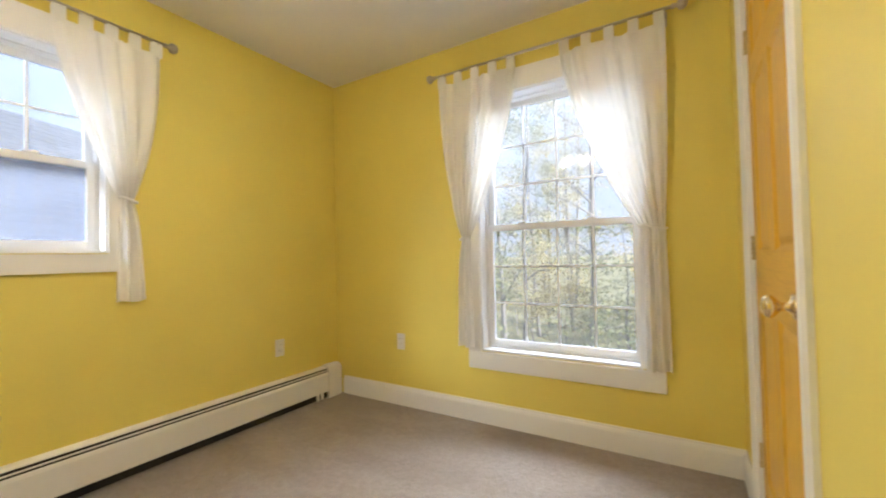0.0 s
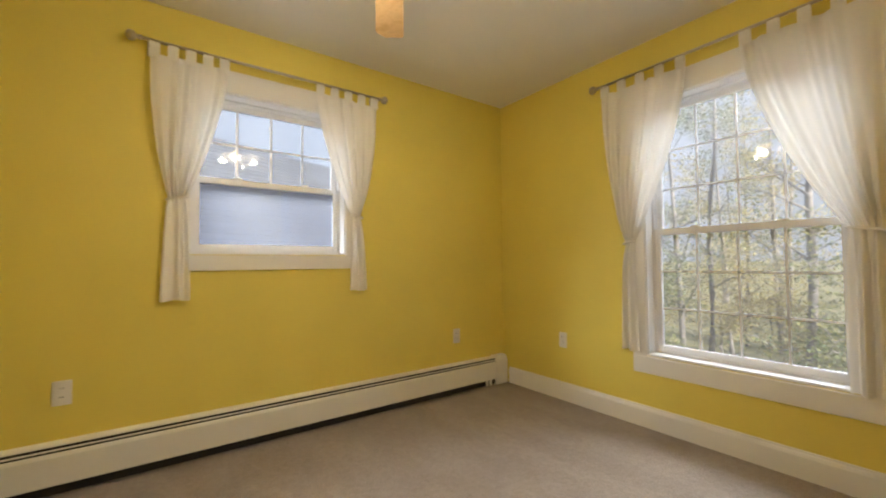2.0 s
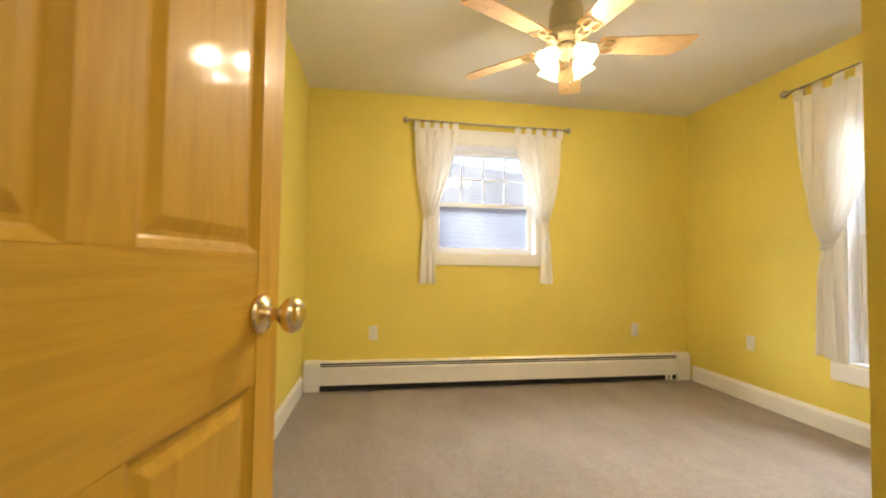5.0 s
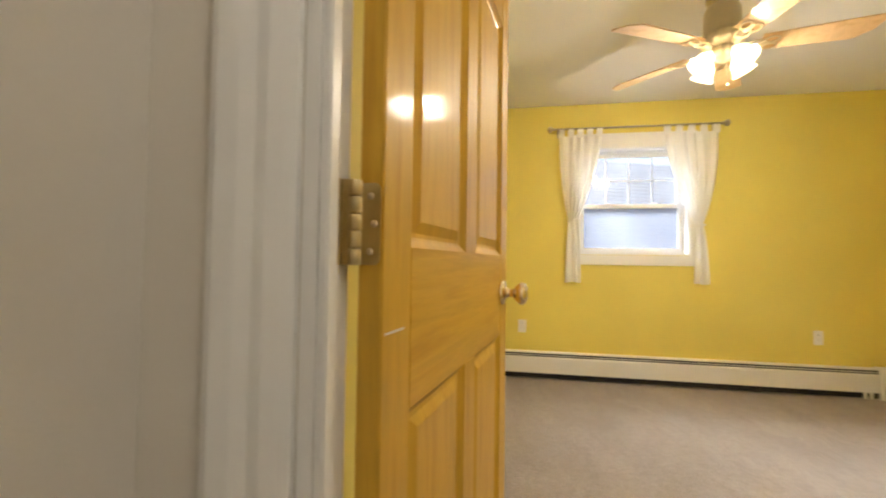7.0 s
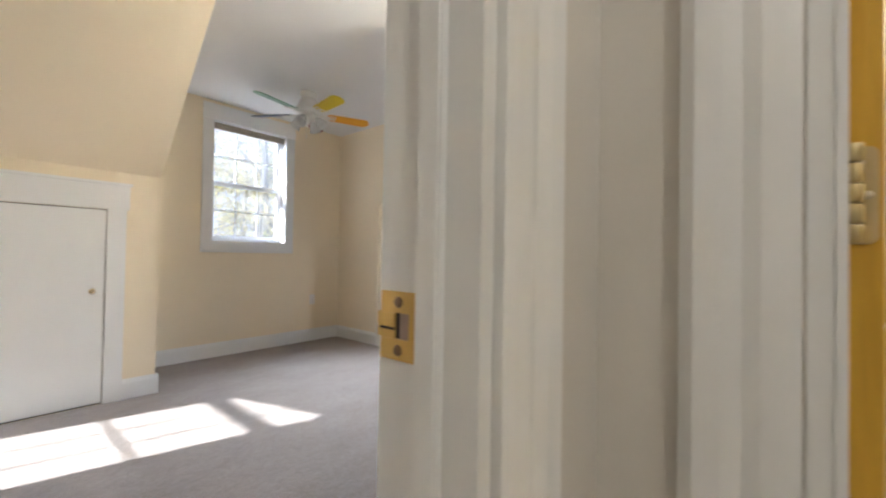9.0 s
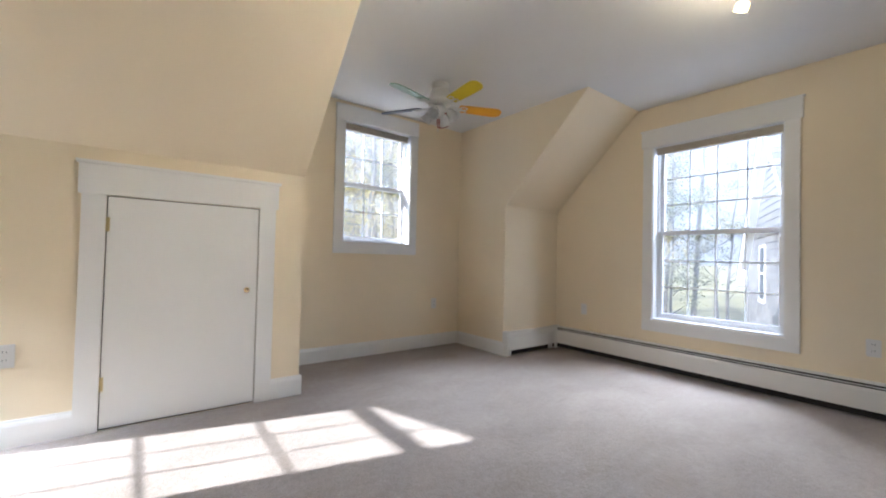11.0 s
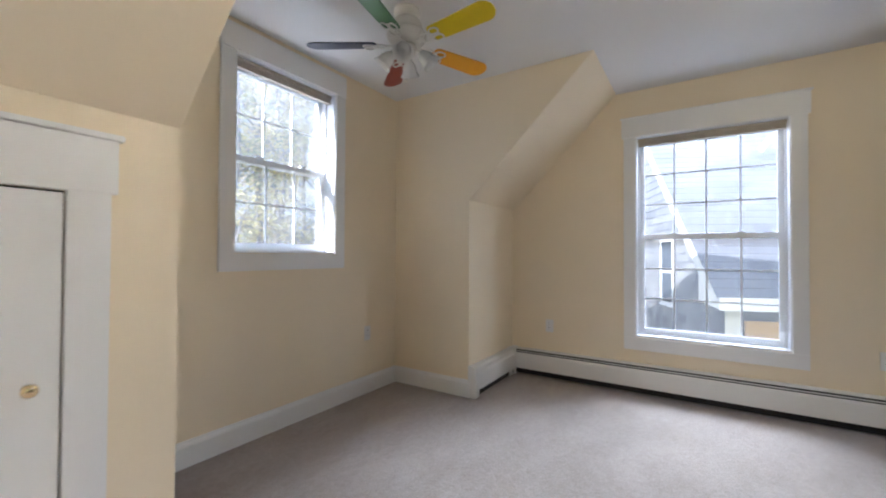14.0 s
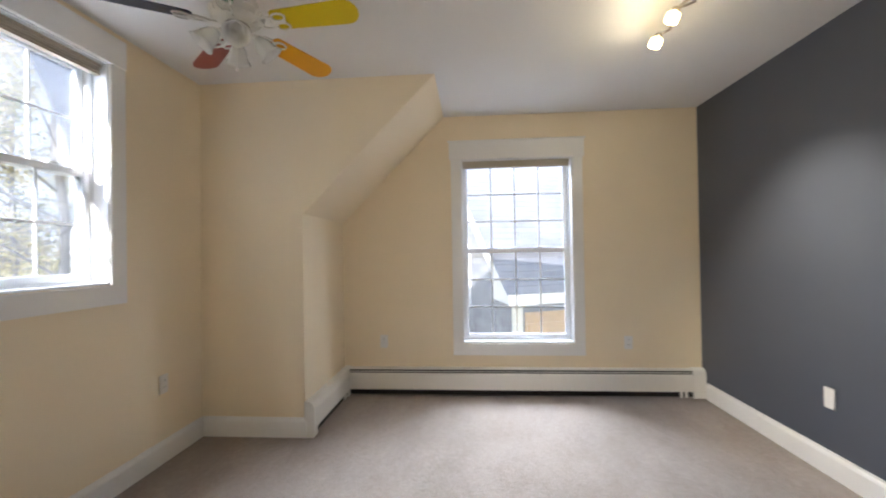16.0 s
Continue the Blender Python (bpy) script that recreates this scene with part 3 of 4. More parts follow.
heater(pose(D0 + 0.012, KNEE, 0, 0, 0, 0) @ Matrix.Translation((-(D0 - 0.06), 0, 0)), D0 - 0.06, 0.02, 0.06, "short white enamel baseboard heater by the dormer", False)


# ---- outlets ----
def outlet(m, label="white plastic wall outlet", blank=False):
    root = thing("wall_outlet", m, label, "outlet", "wall outlets")
    bm = bmesh.new()
    box(bm, (-0.035, -0.006, -0.057), (0.035, 0.0, 0.057), 0.003)
    part("cover_plate", bm, PLASTIC, root)
    if not blank:
        for s in (-1, 1):
            bm = bmesh.new()
            box(bm, (-0.017, -0.0085, s * 0.02 - 0.014), (0.017, -0.006, s * 0.02 + 0.014), 0.002)
            sock = part("socket", bm, PLASTIC, root)
            for dx in (-0.006, 0.006):
                bm = bmesh.new()
                box(bm, (dx - 0.001, -0.0092, s * 0.02 - 0.002), (dx + 0.001, -0.0086, s * 0.02 + 0.007))
                part("slot", bm, BLACK, sock)
    return root


outlet(pose(0, -0.533, 0.45, 0, 0, 90))
outlet(pose(0, -2.863, 0.45, 0, 0, 90))
outlet(pose(0.639, 0, 0.45))
outlet(pose(1.04, Y_S, 0.43, 0, 0, 180), "white blank wall plate", True)
o = outlet(pose(1.46, Y_S, 0.43, 0, 0, 180), "white plastic wall outlet with a plug")
bm = bmesh.new()
box(bm, (-0.018, -0.040, 0.004), (0.018, -0.0085, 0.038), 0.004)
part("plug", bm, PLASTIC, o)
outlet(pose(0, -4.06, 0.45, 0, 0, 90))
outlet(pose(0, -6.17, 0.46, 0, 0, 90))
outlet(pose(1.207, D_Y, 0.47, 0, 0, 180))
outlet(pose(1.195, C_N, 0.42), "white blank wall plate on the charcoal wall", True)
outlet(pose(4.304, KNEE, 0.445, 0, 0, 180))


# ---- doors ----
def knob(bm_mat, parent, x, z, y, out, neck=0.03):
    """An egg-shaped knob on its rose; out is -1 or 1 along y."""
    turn = pose(x, y, z, 90 if out < 0 else -90)
    bm = bmesh.new()
    lathe(bm, [(0.0, 0), (0.031, 0), (0.032, 0.004), (0.026, 0.010), (0.014, 0.013), (0.010, 0.020), (0.010, neck), (0.016, neck + 0.005), (0.026, neck + 0.014),
               (0.0285, neck + 0.022), (0.025, neck + 0.031), (0.014, neck + 0.037), (0.0, neck + 0.038)], turn, 24)
    part("door_knob", bm, bm_mat, parent, "polished brass door knob")


def hinge(parent, x, z, y, mat=OLD_BRASS, label="aged brass butt hinge"):
    """The door's leaf of a hinge on its edge, and the barrel that stands off it."""
    h = 0.089
    bm = bmesh.new()
    rim = [(y + 0.011 - 0.008 * math.sin(a), z + s * (h / 2 - 0.008 + 0.008 * math.cos(a))) for s, turn in ((1, 1), (-1, -1)) for a in [radians(18 * k) for k in range(6)][::turn]]
    prism(bm, [(y + 0.029, z + h / 2)] + rim + [(y + 0.029, z - h / 2)], x - 0.0016, x + 0.001, "x")
    prism(bm, [(x - 0.0016, y + 0.0285), (x - 0.0016, y + 0.0260), (x - 0.0276, y + 0.0160), (x - 0.0286, y + 0.0185)], z - h / 2 + 0.001, z + h / 2 - 0.001, "z")
    root = part("hinge", bm, mat, parent, label)
    for dz in (-0.03, 0.0, 0.03):
        bm = bmesh.new()
        lathe(bm, [(0.0, 0.0), (0.004, 0.0), (0.003, 0.0012), (0.0, 0.0014)], pose(x - 0.0016, y + (0.015 if dz else 0.010), z + dz, 0, -90, 0), 10)
        part("screw", bm, PEWTER, root)
    for k in range(5):
        bm = bmesh.new()
        lathe(bm, [(0.0, 0), (0.0062, 0), (0.0068, 0.001), (0.0068, h / 5 - 0.0030), (0.0062, h / 5 - 0.0020), (0.0, h / 5 - 0.0020)], pose(x - 0.0276, y + 0.0174, z - h / 2 + k * h / 5), 12)
        part("knuckle", bm, mat, root)


def panel_door(name, m, w, h, label, thick=0.030):
    """Six-panel pine door: local x from the hinge, y through its thickness, front at y = 0."""
    root = thing(name, m, label, "door", "pine doors")
    st, mid = 0.075, 0.07
    rails = [(0.0, 0.225), (0.83, 1.03), (1.62, 1.715), (h - 0.115, h)]
    for x0, x1 in ((0, st), (w - st, w)):
        bm = bmesh.new()
        box(bm, (x0, 0, 0), (x1, thick, h), 0.002)
        part("stile", bm, PINE, root)
    for z0, z1 in rails:
        bm = bmesh.new()
        box(bm, (st, 0.0004, z0), (w - st, thick - 0.0004, z1), 0.001)
        part("rail", bm, PINE_RAIL, root)
    for (_, z0), (z1, _) in zip(rails, rails[1:]):
        bm = bmesh.new()
        box(bm, (w / 2 - mid / 2, 0.0004, z0), (w / 2 + mid / 2, thick - 0.0004, z1), 0.001)
        part("mullion", bm, PINE, root)
        for x0, x1 in ((st, w / 2 - mid / 2), (w / 2 + mid / 2, w - st)):
            bm = bmesh.new()
            for ya, yb in ((0.0, 1), (thick, -1)):
                # bead round the opening, sunk flat, then the raised field
                loops = [(0.0, 0.001), (0.010, 0.009), (0.014, 0.0105), (0.020, 0.010), (0.034, 0.0045), (0.036, 0.004)]
                prev = None
                for inset, d in loops:
                    ring = [bm.verts.new((x, ya + yb * d, z)) for x, z in ((x0 + inset, z0 + inset), (x1 - inset, z0 + inset), (x1 - inset, z1 - inset), (x0 + inset, z1 - inset))]
                    if prev:
                        for i in range(4):
                            bm.faces.new((prev[i], prev[(i + 1) % 4], ring[(i + 1) % 4], ring[i]))
                    prev = ring
                bm.faces.new(prev)
            bmesh.ops.recalc_face_normals(bm, faces=bm.faces[:])
            part("raised_panel", bm, PINE, root)
    return root


d = panel_door("pine_door", pose(3.251, -3.105, 0.012, 0, 0, 169.7), 0.69, 2.02, "varnished six-panel pine door standing open into the yellow room")
knob(BRASS, d, 0.625, 0.935, 0.0, -1)
knob(BRASS, d, 0.625, 0.935, 0.030, 1)
for z in (0.25, 1.053, 1.80):
    hinge(d, 0.0, z, 0.0)
bm = bmesh.new()
box(bm, (0.008, -0.0006, 0.932), (0.055, 0.001, 0.9345))
part("scratch", bm, TRIM, d, "pale scratch in the varnish")
bm = bmesh.new()
box(bm, (0.6895, 0.004, 0.905), (0.6912, 0.026, 0.962), 0.0005)
part("latch_plate", bm, BRASS, d)

d = panel_door("pine_door", pose(2.612, CLOSET[1] - 0.016, 0.012, 0, 0, -90), CLOSET[1] - CLOSET[0] - 0.032, 2.015, "varnished six-panel pine closet door, shut")
knob(BRASS, d, CLOSET[1] - CLOSET[0] - 0.092, 0.895, 0.0, -1)
for z in (0.29, 1.04, 1.80):
    bm = bmesh.new()
    box(bm, (-0.013, -0.0015, z - 0.044), (0.012, 0.001, z + 0.044), 0.0006)
    hg = part("hinge", bm, OLD_BRASS, d, "aged brass butt hinge")
    for k in range(5):
        bm = bmesh.new()
        lathe(bm, [(0.0, 0), (0.006, 0), (0.006, 0.0164), (0.0, 0.0164)], pose(-0.002, -0.005, z - 0.044 + k * 0.0178), 12)
        part("knuckle", bm, OLD_BRASS, hg)

# jamb leaf of the pine door's hinge
for z in (0.262, 1.065, 1.812):
    bm = bmesh.new()
    box(bm, (3.272, -3.1440, z - 0.0445), (3.306, -3.1420, z + 0.0445), 0.0006)
    box(bm, (3.272, -3.1420, z - 0.0445), (3.274, -3.1300, z + 0.0445), 0.0006)
    for dx, dz in ((0.010, -0.03), (0.022, 0.0), (0.010, 0.03)):
        lathe(bm, [(0.0, 0.0), (0.004, 0.0), (0.003, 0.0012), (0.0, 0.0014)], pose(3.279 + dx, -3.1420, z + dz, -90, 0, 0), 10)
    tagged(new("hinge_leaf", mesh_of("hinge_leaf", bm, OLD_BRASS)), "aged brass hinge leaf on the white jamb", "hinge", "jamb hinges")

# strike plate on the cream room's jamb
strike = thing("strike_plate", pose(CDOOR[0] + 0.014, -3.402, 0.949, 0, 0, 0), "brass strike plate screwed to the white jamb", "strike plate")
bm = bmesh.new()
for y0, y1, z0, z1 in ((-0.020, 0.017, 0.010, 0.0265), (-0.020, 0.017, -0.0265, -0.010), (-0.020, -0.004, -0.010, 0.010), (0.011, 0.017, -0.010, 0.010)):
    box(bm, (0, y0, z0), (0.0022, y1, z1), 0.0004)
box(bm, (0, -0.024, -0.010), (0.0026, -0.020, 0.010), 0.0008)
part("plate", bm, GILT, strike)
# black fills the hole's shaded end; a thin black line crosses the plate
bm = bmesh.new()
box(bm, (0.0002, -0.004, -0.010), (0.0008, 0.0005, 0.010))
box(bm, (0.0022, -0.020, -0.0035), (0.0026, -0.004, -0.0015))
part("latch_hole", bm, BLACK, strike)
bm = bmesh.new()
box(bm, (0.0002, 0.0005, -0.010), (0.0009, 0.011, 0.010))
part("mortise", bm, RAW_WOOD, strike, "bare wood inside the latch hole")
for z in (-0.0185, 0.0185):
    bm = bmesh.new()
    lathe(bm, [(0.0, 0.0), (0.0045, 0.0), (0.0035, 0.0014), (0.0, 0.0016)], pose(0.0022, 0, z, 0, 90, 0), 12)
    part("screw", bm, DULL_STEEL, strike, "dark tarnished screw")

# low access door in the knee wall
ad = thing("access_door", pose(3.57, KNEE, 0), "white painted flush access door in the knee wall, shut", "access door")
bm = bmesh.new()
box(bm, (-0.3802, 0.001, 0.014), (0.3782, 0.012, 1.2605), 0.002)
door_leaf = part("door_panel", bm, TRIM, ad)
bm = bmesh.new()
lathe(bm, [(0.0, 0), (0.012, 0), (0.009, 0.006), (0.009, 0.016), (0.015, 0.022), (0.018, 0.030), (0.014, 0.036), (0.0, 0.038)], pose(-0.316, 0.012, 0.737, -90), 18)
part("knob", bm, BRASS, door_leaf, "small brass knob")
for x0, x1 in ((-0.485, -0.385), (0.383, 0.485)):
    bm = bmesh.new()
    box(bm, (x0, 0, 0), (x1, 0.020, 1.275), 0.003)
    part("side_casing", bm, TRIM, ad)
bm = bmesh.new()
box(bm, (-0.500, 0, 1.268), (0.500, 0.024, 1.428), 0.003)
box(bm, (-0.512, 0, 1.428), (0.512, 0.034, 1.446), 0.003)
part("head_casing", bm, TRIM, ad)
# black sheet behind the panel paints the shade in the joint round it
bm = bmesh.new()
box(bm, (-0.384, 0.0004, 0.004), (0.382, 0.0009, 1.266))
part("gap_shade", bm, BLACK, ad)
for z in (0.25, 1.11):
    bm = bmesh.new()
    lathe(bm, [(0.0, 0), (0.005, 0), (0.005, 0.076), (0.0, 0.076)], pose(0.380, 0.0135, z - 0.038), 10)
    box(bm, (0.366, 0.012, z - 0.038), (0.380, 0.0135, z + 0.038))
    part("hinge", bm, OLD_BRASS, ad)


# ---- curtains ----
def curtain_rod(m, length, label):
    """Rod along local x, with turned finials and brackets; y out of the wall is negative."""
    root = thing("curtain_rod", m, label, "curtain rod", "curtain rods")
    bm = bmesh.new()
    tube(bm, [(-length / 2, -0.075, 0), (length / 2, -0.075, 0)], 0.0085, 12)
    part("rod", bm, NICKEL, root)
    for s in (-1, 1):
        bm = bmesh.new()
        lathe(bm, [(0.0, -0.006), (0.012, -0.006), (0.013, 0.004), (0.009, 0.010), (0.011, 0.016), (0.022, 0.024), (0.027, 0.036), (0.024, 0.050), (0.012, 0.059), (0.0, 0.062)],
              pose(s * length / 2, -0.075, 0, 0, 90 * s, 0), 18)
        part("finial", bm, NICKEL, root)
        bm = bmesh.new()
        x = s * (length / 2 - 0.035)
        box(bm, (x - 0.008, -0.004, -0.055), (x + 0.008, 0.0, 0.02), 0.001)
        box(bm, (x - 0.004, -0.078, -0.016), (x + 0.004, -0.002, -0.008), 0.001)
        box(bm, (x - 0.004, -0.086, -0.016), (x + 0.004, -0.064, -0.0086), 0.001)
        part("bracket", bm, NICKEL, root)
    return root


def curtain(m, top, tie, foot, z_top, z_tie, z_foot, folds, seed, label):
    """A tab-top panel gathered by a tie: top, tie and foot are (outer, inner) along local x."""
    root = thing("curtain", m, label, "curtain", "tab-top curtains")
    rng = random.Random(seed)
    nu, nv = 90, 70
    ph = [rng.uniform(0, 6.28) for _ in range(4)]
    bm = bmesh.new()
    grid = []
    for j in range(nv + 1):
        z = z_top + (z_foot - z_top) * j / nv
        row = []
        for i in range(nu + 1):
            u = i / nu
            if z >= z_tie:
                k = (z_top - z) / (z_top - z_tie)
                # the inner edge sags as a swag, the outer hangs nearly straight
                ko, ki = k ** 2.2, k ** 1.55
            else:
                k = 1.0
                ko = ki = 1.0
            o = top[0] + (tie[0] - top[0]) * ko
            n = top[1] + (tie[1] - top[1]) * ki
            if z < z_tie:
                q = (z_tie - z) / (z_tie - z_foot)
                q = q ** 0.6
                o, n = tie[0] + (foot[0] - tie[0]) * q, tie[1] + (foot[1] - tie[1]) * q
            x = o + (n - o) * u
            near = math.exp(-((z - z_tie) / 0.10) ** 2)
            amp = 0.008 + 0.012 * min(1.0, k ** 1.3) * (z >= z_tie) - 0.006 * near
            y = -0.070 + amp * math.sin(folds * (2 if z >= z_tie else 0.9) * math.pi * u + ph[0] + 0.7 * math.sin(3 * k + ph[1]))
            y += 0.004 * math.sin((2.7 if z >= z_tie else 1.3) * folds * u * math.pi + ph[2] + 2 * k)
            y += 0.012 * math.sin(folds * 0.9 * math.pi * u + ph[3]) * (z < z_tie)
            y += 0.022 * near + (0.028 if z < z_tie else 0.028 * k ** 3)
            row.append(bm.verts.new((x, y, z + 0.004 * math.sin(9 * u + ph[1]) * (j == nv))))
        grid.append(row)
    for p, q in zip(grid, grid[1:]):
        for i in range(nu):
            f = bm.faces.new((p[i], p[i + 1], q[i + 1], q[i]))
            f.smooth = True
    part("panel", bm, VOILE, root)
    n_tabs = 5
    for i in range(n_tabs):
        x = top[0] + (top[1] - top[0]) * (0.05 + 0.9 * i / (n_tabs - 1))
        bm = bmesh.new()
        w = 0.024
        loop = [(-0.063, z_top - 0.02), (-0.064, z_top + 0.03), (-0.066, z_top + 0.055), (-0.075, z_top + 0.0625), (-0.084, z_top + 0.055), (-0.086, z_top + 0.03), (-0.085, z_top - 0.02)]
        prev = None
        for y, z in loop:
            cur = (bm.verts.new((x - w, y, z)), bm.verts.new((x + w, y, z)))
            if prev:
                bm.faces.new((prev[0], prev[1], cur[1], cur[0])).smooth = True
            prev = cur
        part("tab", bm, VOILE, root)
    bm = bmesh.new()
    xa, xb = min(tie) - 0.006, max(tie) + 0.006
    pts = []
    for k in range(17):
        a = 2 * math.pi * k / 16
        pts.append(((xa + xb) / 2 + (xb - xa) / 2 * math.cos(a), -0.032 + 0.030 * math.sin(a), z_tie + 0.012 * math.cos(a) * (1 if tie[1] > tie[0] else -1)))
    tube(bm, pts, 0.006, 6)
    part("tieback", bm, VOILE, root)
    return root


NORTH = pose(0, 0, 0)
curtain_rod(pose(1.70, 0, 2.228), 1.36, "brushed nickel curtain rod with ball finials over the tall window")
curtain(NORTH, (1.045, 1.575), (1.165, 1.225), (1.125, 1.255), 2.165, 1.165, 0.475, 6, 1, "white sheer tab-top curtain tied back beside the tall window")
curtain(NORTH, (2.345, 1.835), (2.315, 2.195), (2.325, 2.185), 2.165, 1.175, 0.455, 6, 2, "white sheer tab-top curtain tied back beside the tall window")
WESTWARD = pose(0, 0, 0, 0, 0, 90)
curtain_rod(pose(0, -1.925, 2.20, 0, 0, 90), 1.34, "brushed nickel curtain rod with ball finials over the small window")
curtain(WESTWARD, (-2.555, -2.20), (-2.47, -2.385), (-2.50, -2.365), 2.138, 1.40, 0.855, 5, 3, "white sheer tab-top curtain tied back beside the small window")
curtain(WESTWARD, (-1.275, -1.695), (-1.375, -1.44), (-1.33, -1.455), 2.138, 1.365, 0.86, 5, 4, "white sheer tab-top curtain tied back beside the small window")


# ---- ceiling fans ----
def blade_mesh(r0, r1, w0, w1, round_tip, thick=0.006, pitch=-13):
    """A fan blade along x, with a clipped or rounded tip."""
    t = bmesh.new()
    if round_tip:
        n = 9
        tip = [(r1 - w1 / 2 + w1 / 2 * math.cos(a), w1 / 2 * math.sin(a)) for a in (math.pi / 2 - math.pi * k / (n - 1) for k in range(n))]
        base = [(r0 + 0.02 - 0.02 * math.cos(a), w0 / 2 * math.sin(a)) for a in (-math.pi / 2 + math.pi * k / 6 for k in range(7))]
    else:
        tip = [(r1 - 0.095, w1 / 2), (r1 - 0.075, w1 / 2 - 0.006), (r1 - 0.022, w1 / 2 - 0.048), (r1, -w1 / 2 + 0.010), (r1 - 0.008, -w1 / 2)]
        base = [(r0, -w0 / 2), (r0, w0 / 2)]
    prism(t, tip + base, -thick / 2, thick / 2, "z")
    t.transform(pose(0, 0, 0, pitch))
    return t


def fan_arm(bm, r0, r1):
    """Scrolled blade iron along x."""
    box(bm, (r0, -0.014, -0.004), (r0 + 0.05, 0.014, 0.004), 0.002)
    for s in (-1, 1):
        pts = [(r0 + 0.03 + 0.045 * (1 - math.cos(a)) * 0.9, s * 0.030 * math.sin(a), -0.002) for a in (math.pi * k / 10 for k in range(11))]
        tube(bm, pts, 0.0045, 6)
        tube(bm, [(r0 + 0.085, s * 0.004, -0.002), (r0 + 0.105, s * 0.020, -0.003), (r1 - 0.032, s * 0.028, -0.004)], 0.0045, 6)
        ring = [(r1 - 0.008 - 0.030 * math.cos(a), s * (0.025 + 0.019 * math.sin(a)), -0.004) for a in (2 * math.pi * k / 14 for k in range(15))]
        tube(bm, ring, 0.0042, 6)
    box(bm, (r0 + 0.08, -0.010, -0.005), (r1 + 0.015, 0.010, -0.001), 0.001)


def ceiling_fan(m, first, z_blade, radius, body_mat, arm_mat, blade_mats, shade_mat, round_tip, lights, label, spread, drop, size=1.0):
    """A five-bladed fan under the ceiling, with a cluster of glass shades. Local z = 0 is the ceiling."""
    root = thing("ceiling_fan", m, label, "ceiling fan", "ceiling fans")
    zb = z_blade
    bm = bmesh.new()
    lathe(bm, [(0.0, 0.0), (0.072, 0.0), (0.074, -0.020), (0.066, -0.030), (0.060, -0.055), (0.0, -0.055)], None, 28)
    part("canopy", bm, body_mat, root)
    bm = bmesh.new()
    lathe(bm, [(0.0, -0.05), (0.058, -0.050), (0.072, -0.060), (0.084, -0.085), (0.086, zb + 0.085), (0.090, zb + 0.070), (0.106, zb + 0.056), (0.110, zb + 0.046), (0.096, zb + 0.018), (0.070, zb + 0.004), (0.0, zb + 0.002)], None, 32)
    housing = part("motor_housing", bm, body_mat, root)
    bm = bmesh.new()
    prism(bm, [(0.090, zb + 0.016), (0.101, zb + 0.020), (0.113, zb + 0.046), (0.100, zb + 0.048)], -0.004, 0.004, "y")
    rib = part("vent_rib", bm, body_mat, housing)
    for k in range(1, 24):
        more = new("vent_rib", rib.data)
        more.parent, more.matrix_basis = housing, pose(0, 0, 0, 0, 0, 15 * k)
    for k in range(5):
        turn = pose(0, 0, zb, 0, 0, first + 72 * k)
        bm = bmesh.new()
        t = bmesh.new()
        fan_arm(t, 0.075, 0.215)
        t.transform(pose(0, 0, -0.007, -13))
        absorb(bm, t, turn)
        part("blade_arm", bm, arm_mat, root)
        bm = bmesh.new()
        absorb(bm, blade_mesh(0.165, radius, 0.100 if round_tip else 0.105, 0.122 if round_tip else 0.140, round_tip), turn)
        mat, lab = blade_mats[k]
        part("blade", bm, mat, root, lab)
    bm = bmesh.new()
    lathe(bm, [(0.0, zb), (0.050, zb - 0.004), (0.056, zb - 0.02), (0.050, zb - 0.045), (0.036, zb - 0.060), (0.020, zb - 0.070), (0.012, zb - 0.085), (0.0, zb - 0.088)], None, 24)
    part("light_fitter", bm, body_mat, root)
    for k in range(lights):
        a = spread + 360 * k / lights
        out = pose(0, 0, zb - 0.032, 0, 0, a)
        bm = bmesh.new()
        tube(bm, [out @ Vector((0.04, 0, 0)), out @ Vector((0.065, 0, -0.004)), out @ Vector((0.082, 0, -0.016))], 0.009, 8)
        arm = part("lamp_arm", bm, body_mat, root)
        tilt = out @ pose(0.078, 0, -0.012, 0, 180 - drop, 0) @ Matrix.Scale(size, 4)
        bm = bmesh.new()
        lathe(bm, [(0.018, 0.0), (0.022, 0.008), (0.034, 0.026), (0.041, 0.046), (0.042, 0.060), (0.047, 0.078), (0.058, 0.094), (0.055, 0.093), (0.044, 0.077), (0.038, 0.058), (0.036, 0.046), (0.030, 0.027), (0.018, 0.010)],
              tilt, 30, 0.035, 6)
        part("shade", bm, shade_mat, arm)
    bm = bmesh.new()
    tube(bm, [(0.02, 0.01, zb - 0.07), (0.022, 0.012, zb - 0.20)], 0.0015, 5)
    lathe(bm, [(0.0, 0), (0.006, 0.004), (0.007, 0.014), (0.0, 0.024)], pose(0.022, 0.012, zb - 0.222), 10)
    part("pull_chain", bm, arm_mat, root)
    return root


F1, F2 = (1.40, -1.885), (1.833, -6.387)
wood = [(MAPLE, "light maple blade")] * 5
ceiling_fan(pose(*F1, H), 151.5, -0.275, 0.64, IVORY, PEWTER, wood, LIT, False, 4, "ceiling fan with maple blades and lit tulip glass shades", 20, 38)
for k in range(4):
    a = radians(20 + 90 * k)
    bulb(F1[0] + 0.13 * math.cos(a), F1[1] + 0.13 * math.sin(a), H - 0.395, 4.3, 0.03, (1.0, 0.84, 0.62))
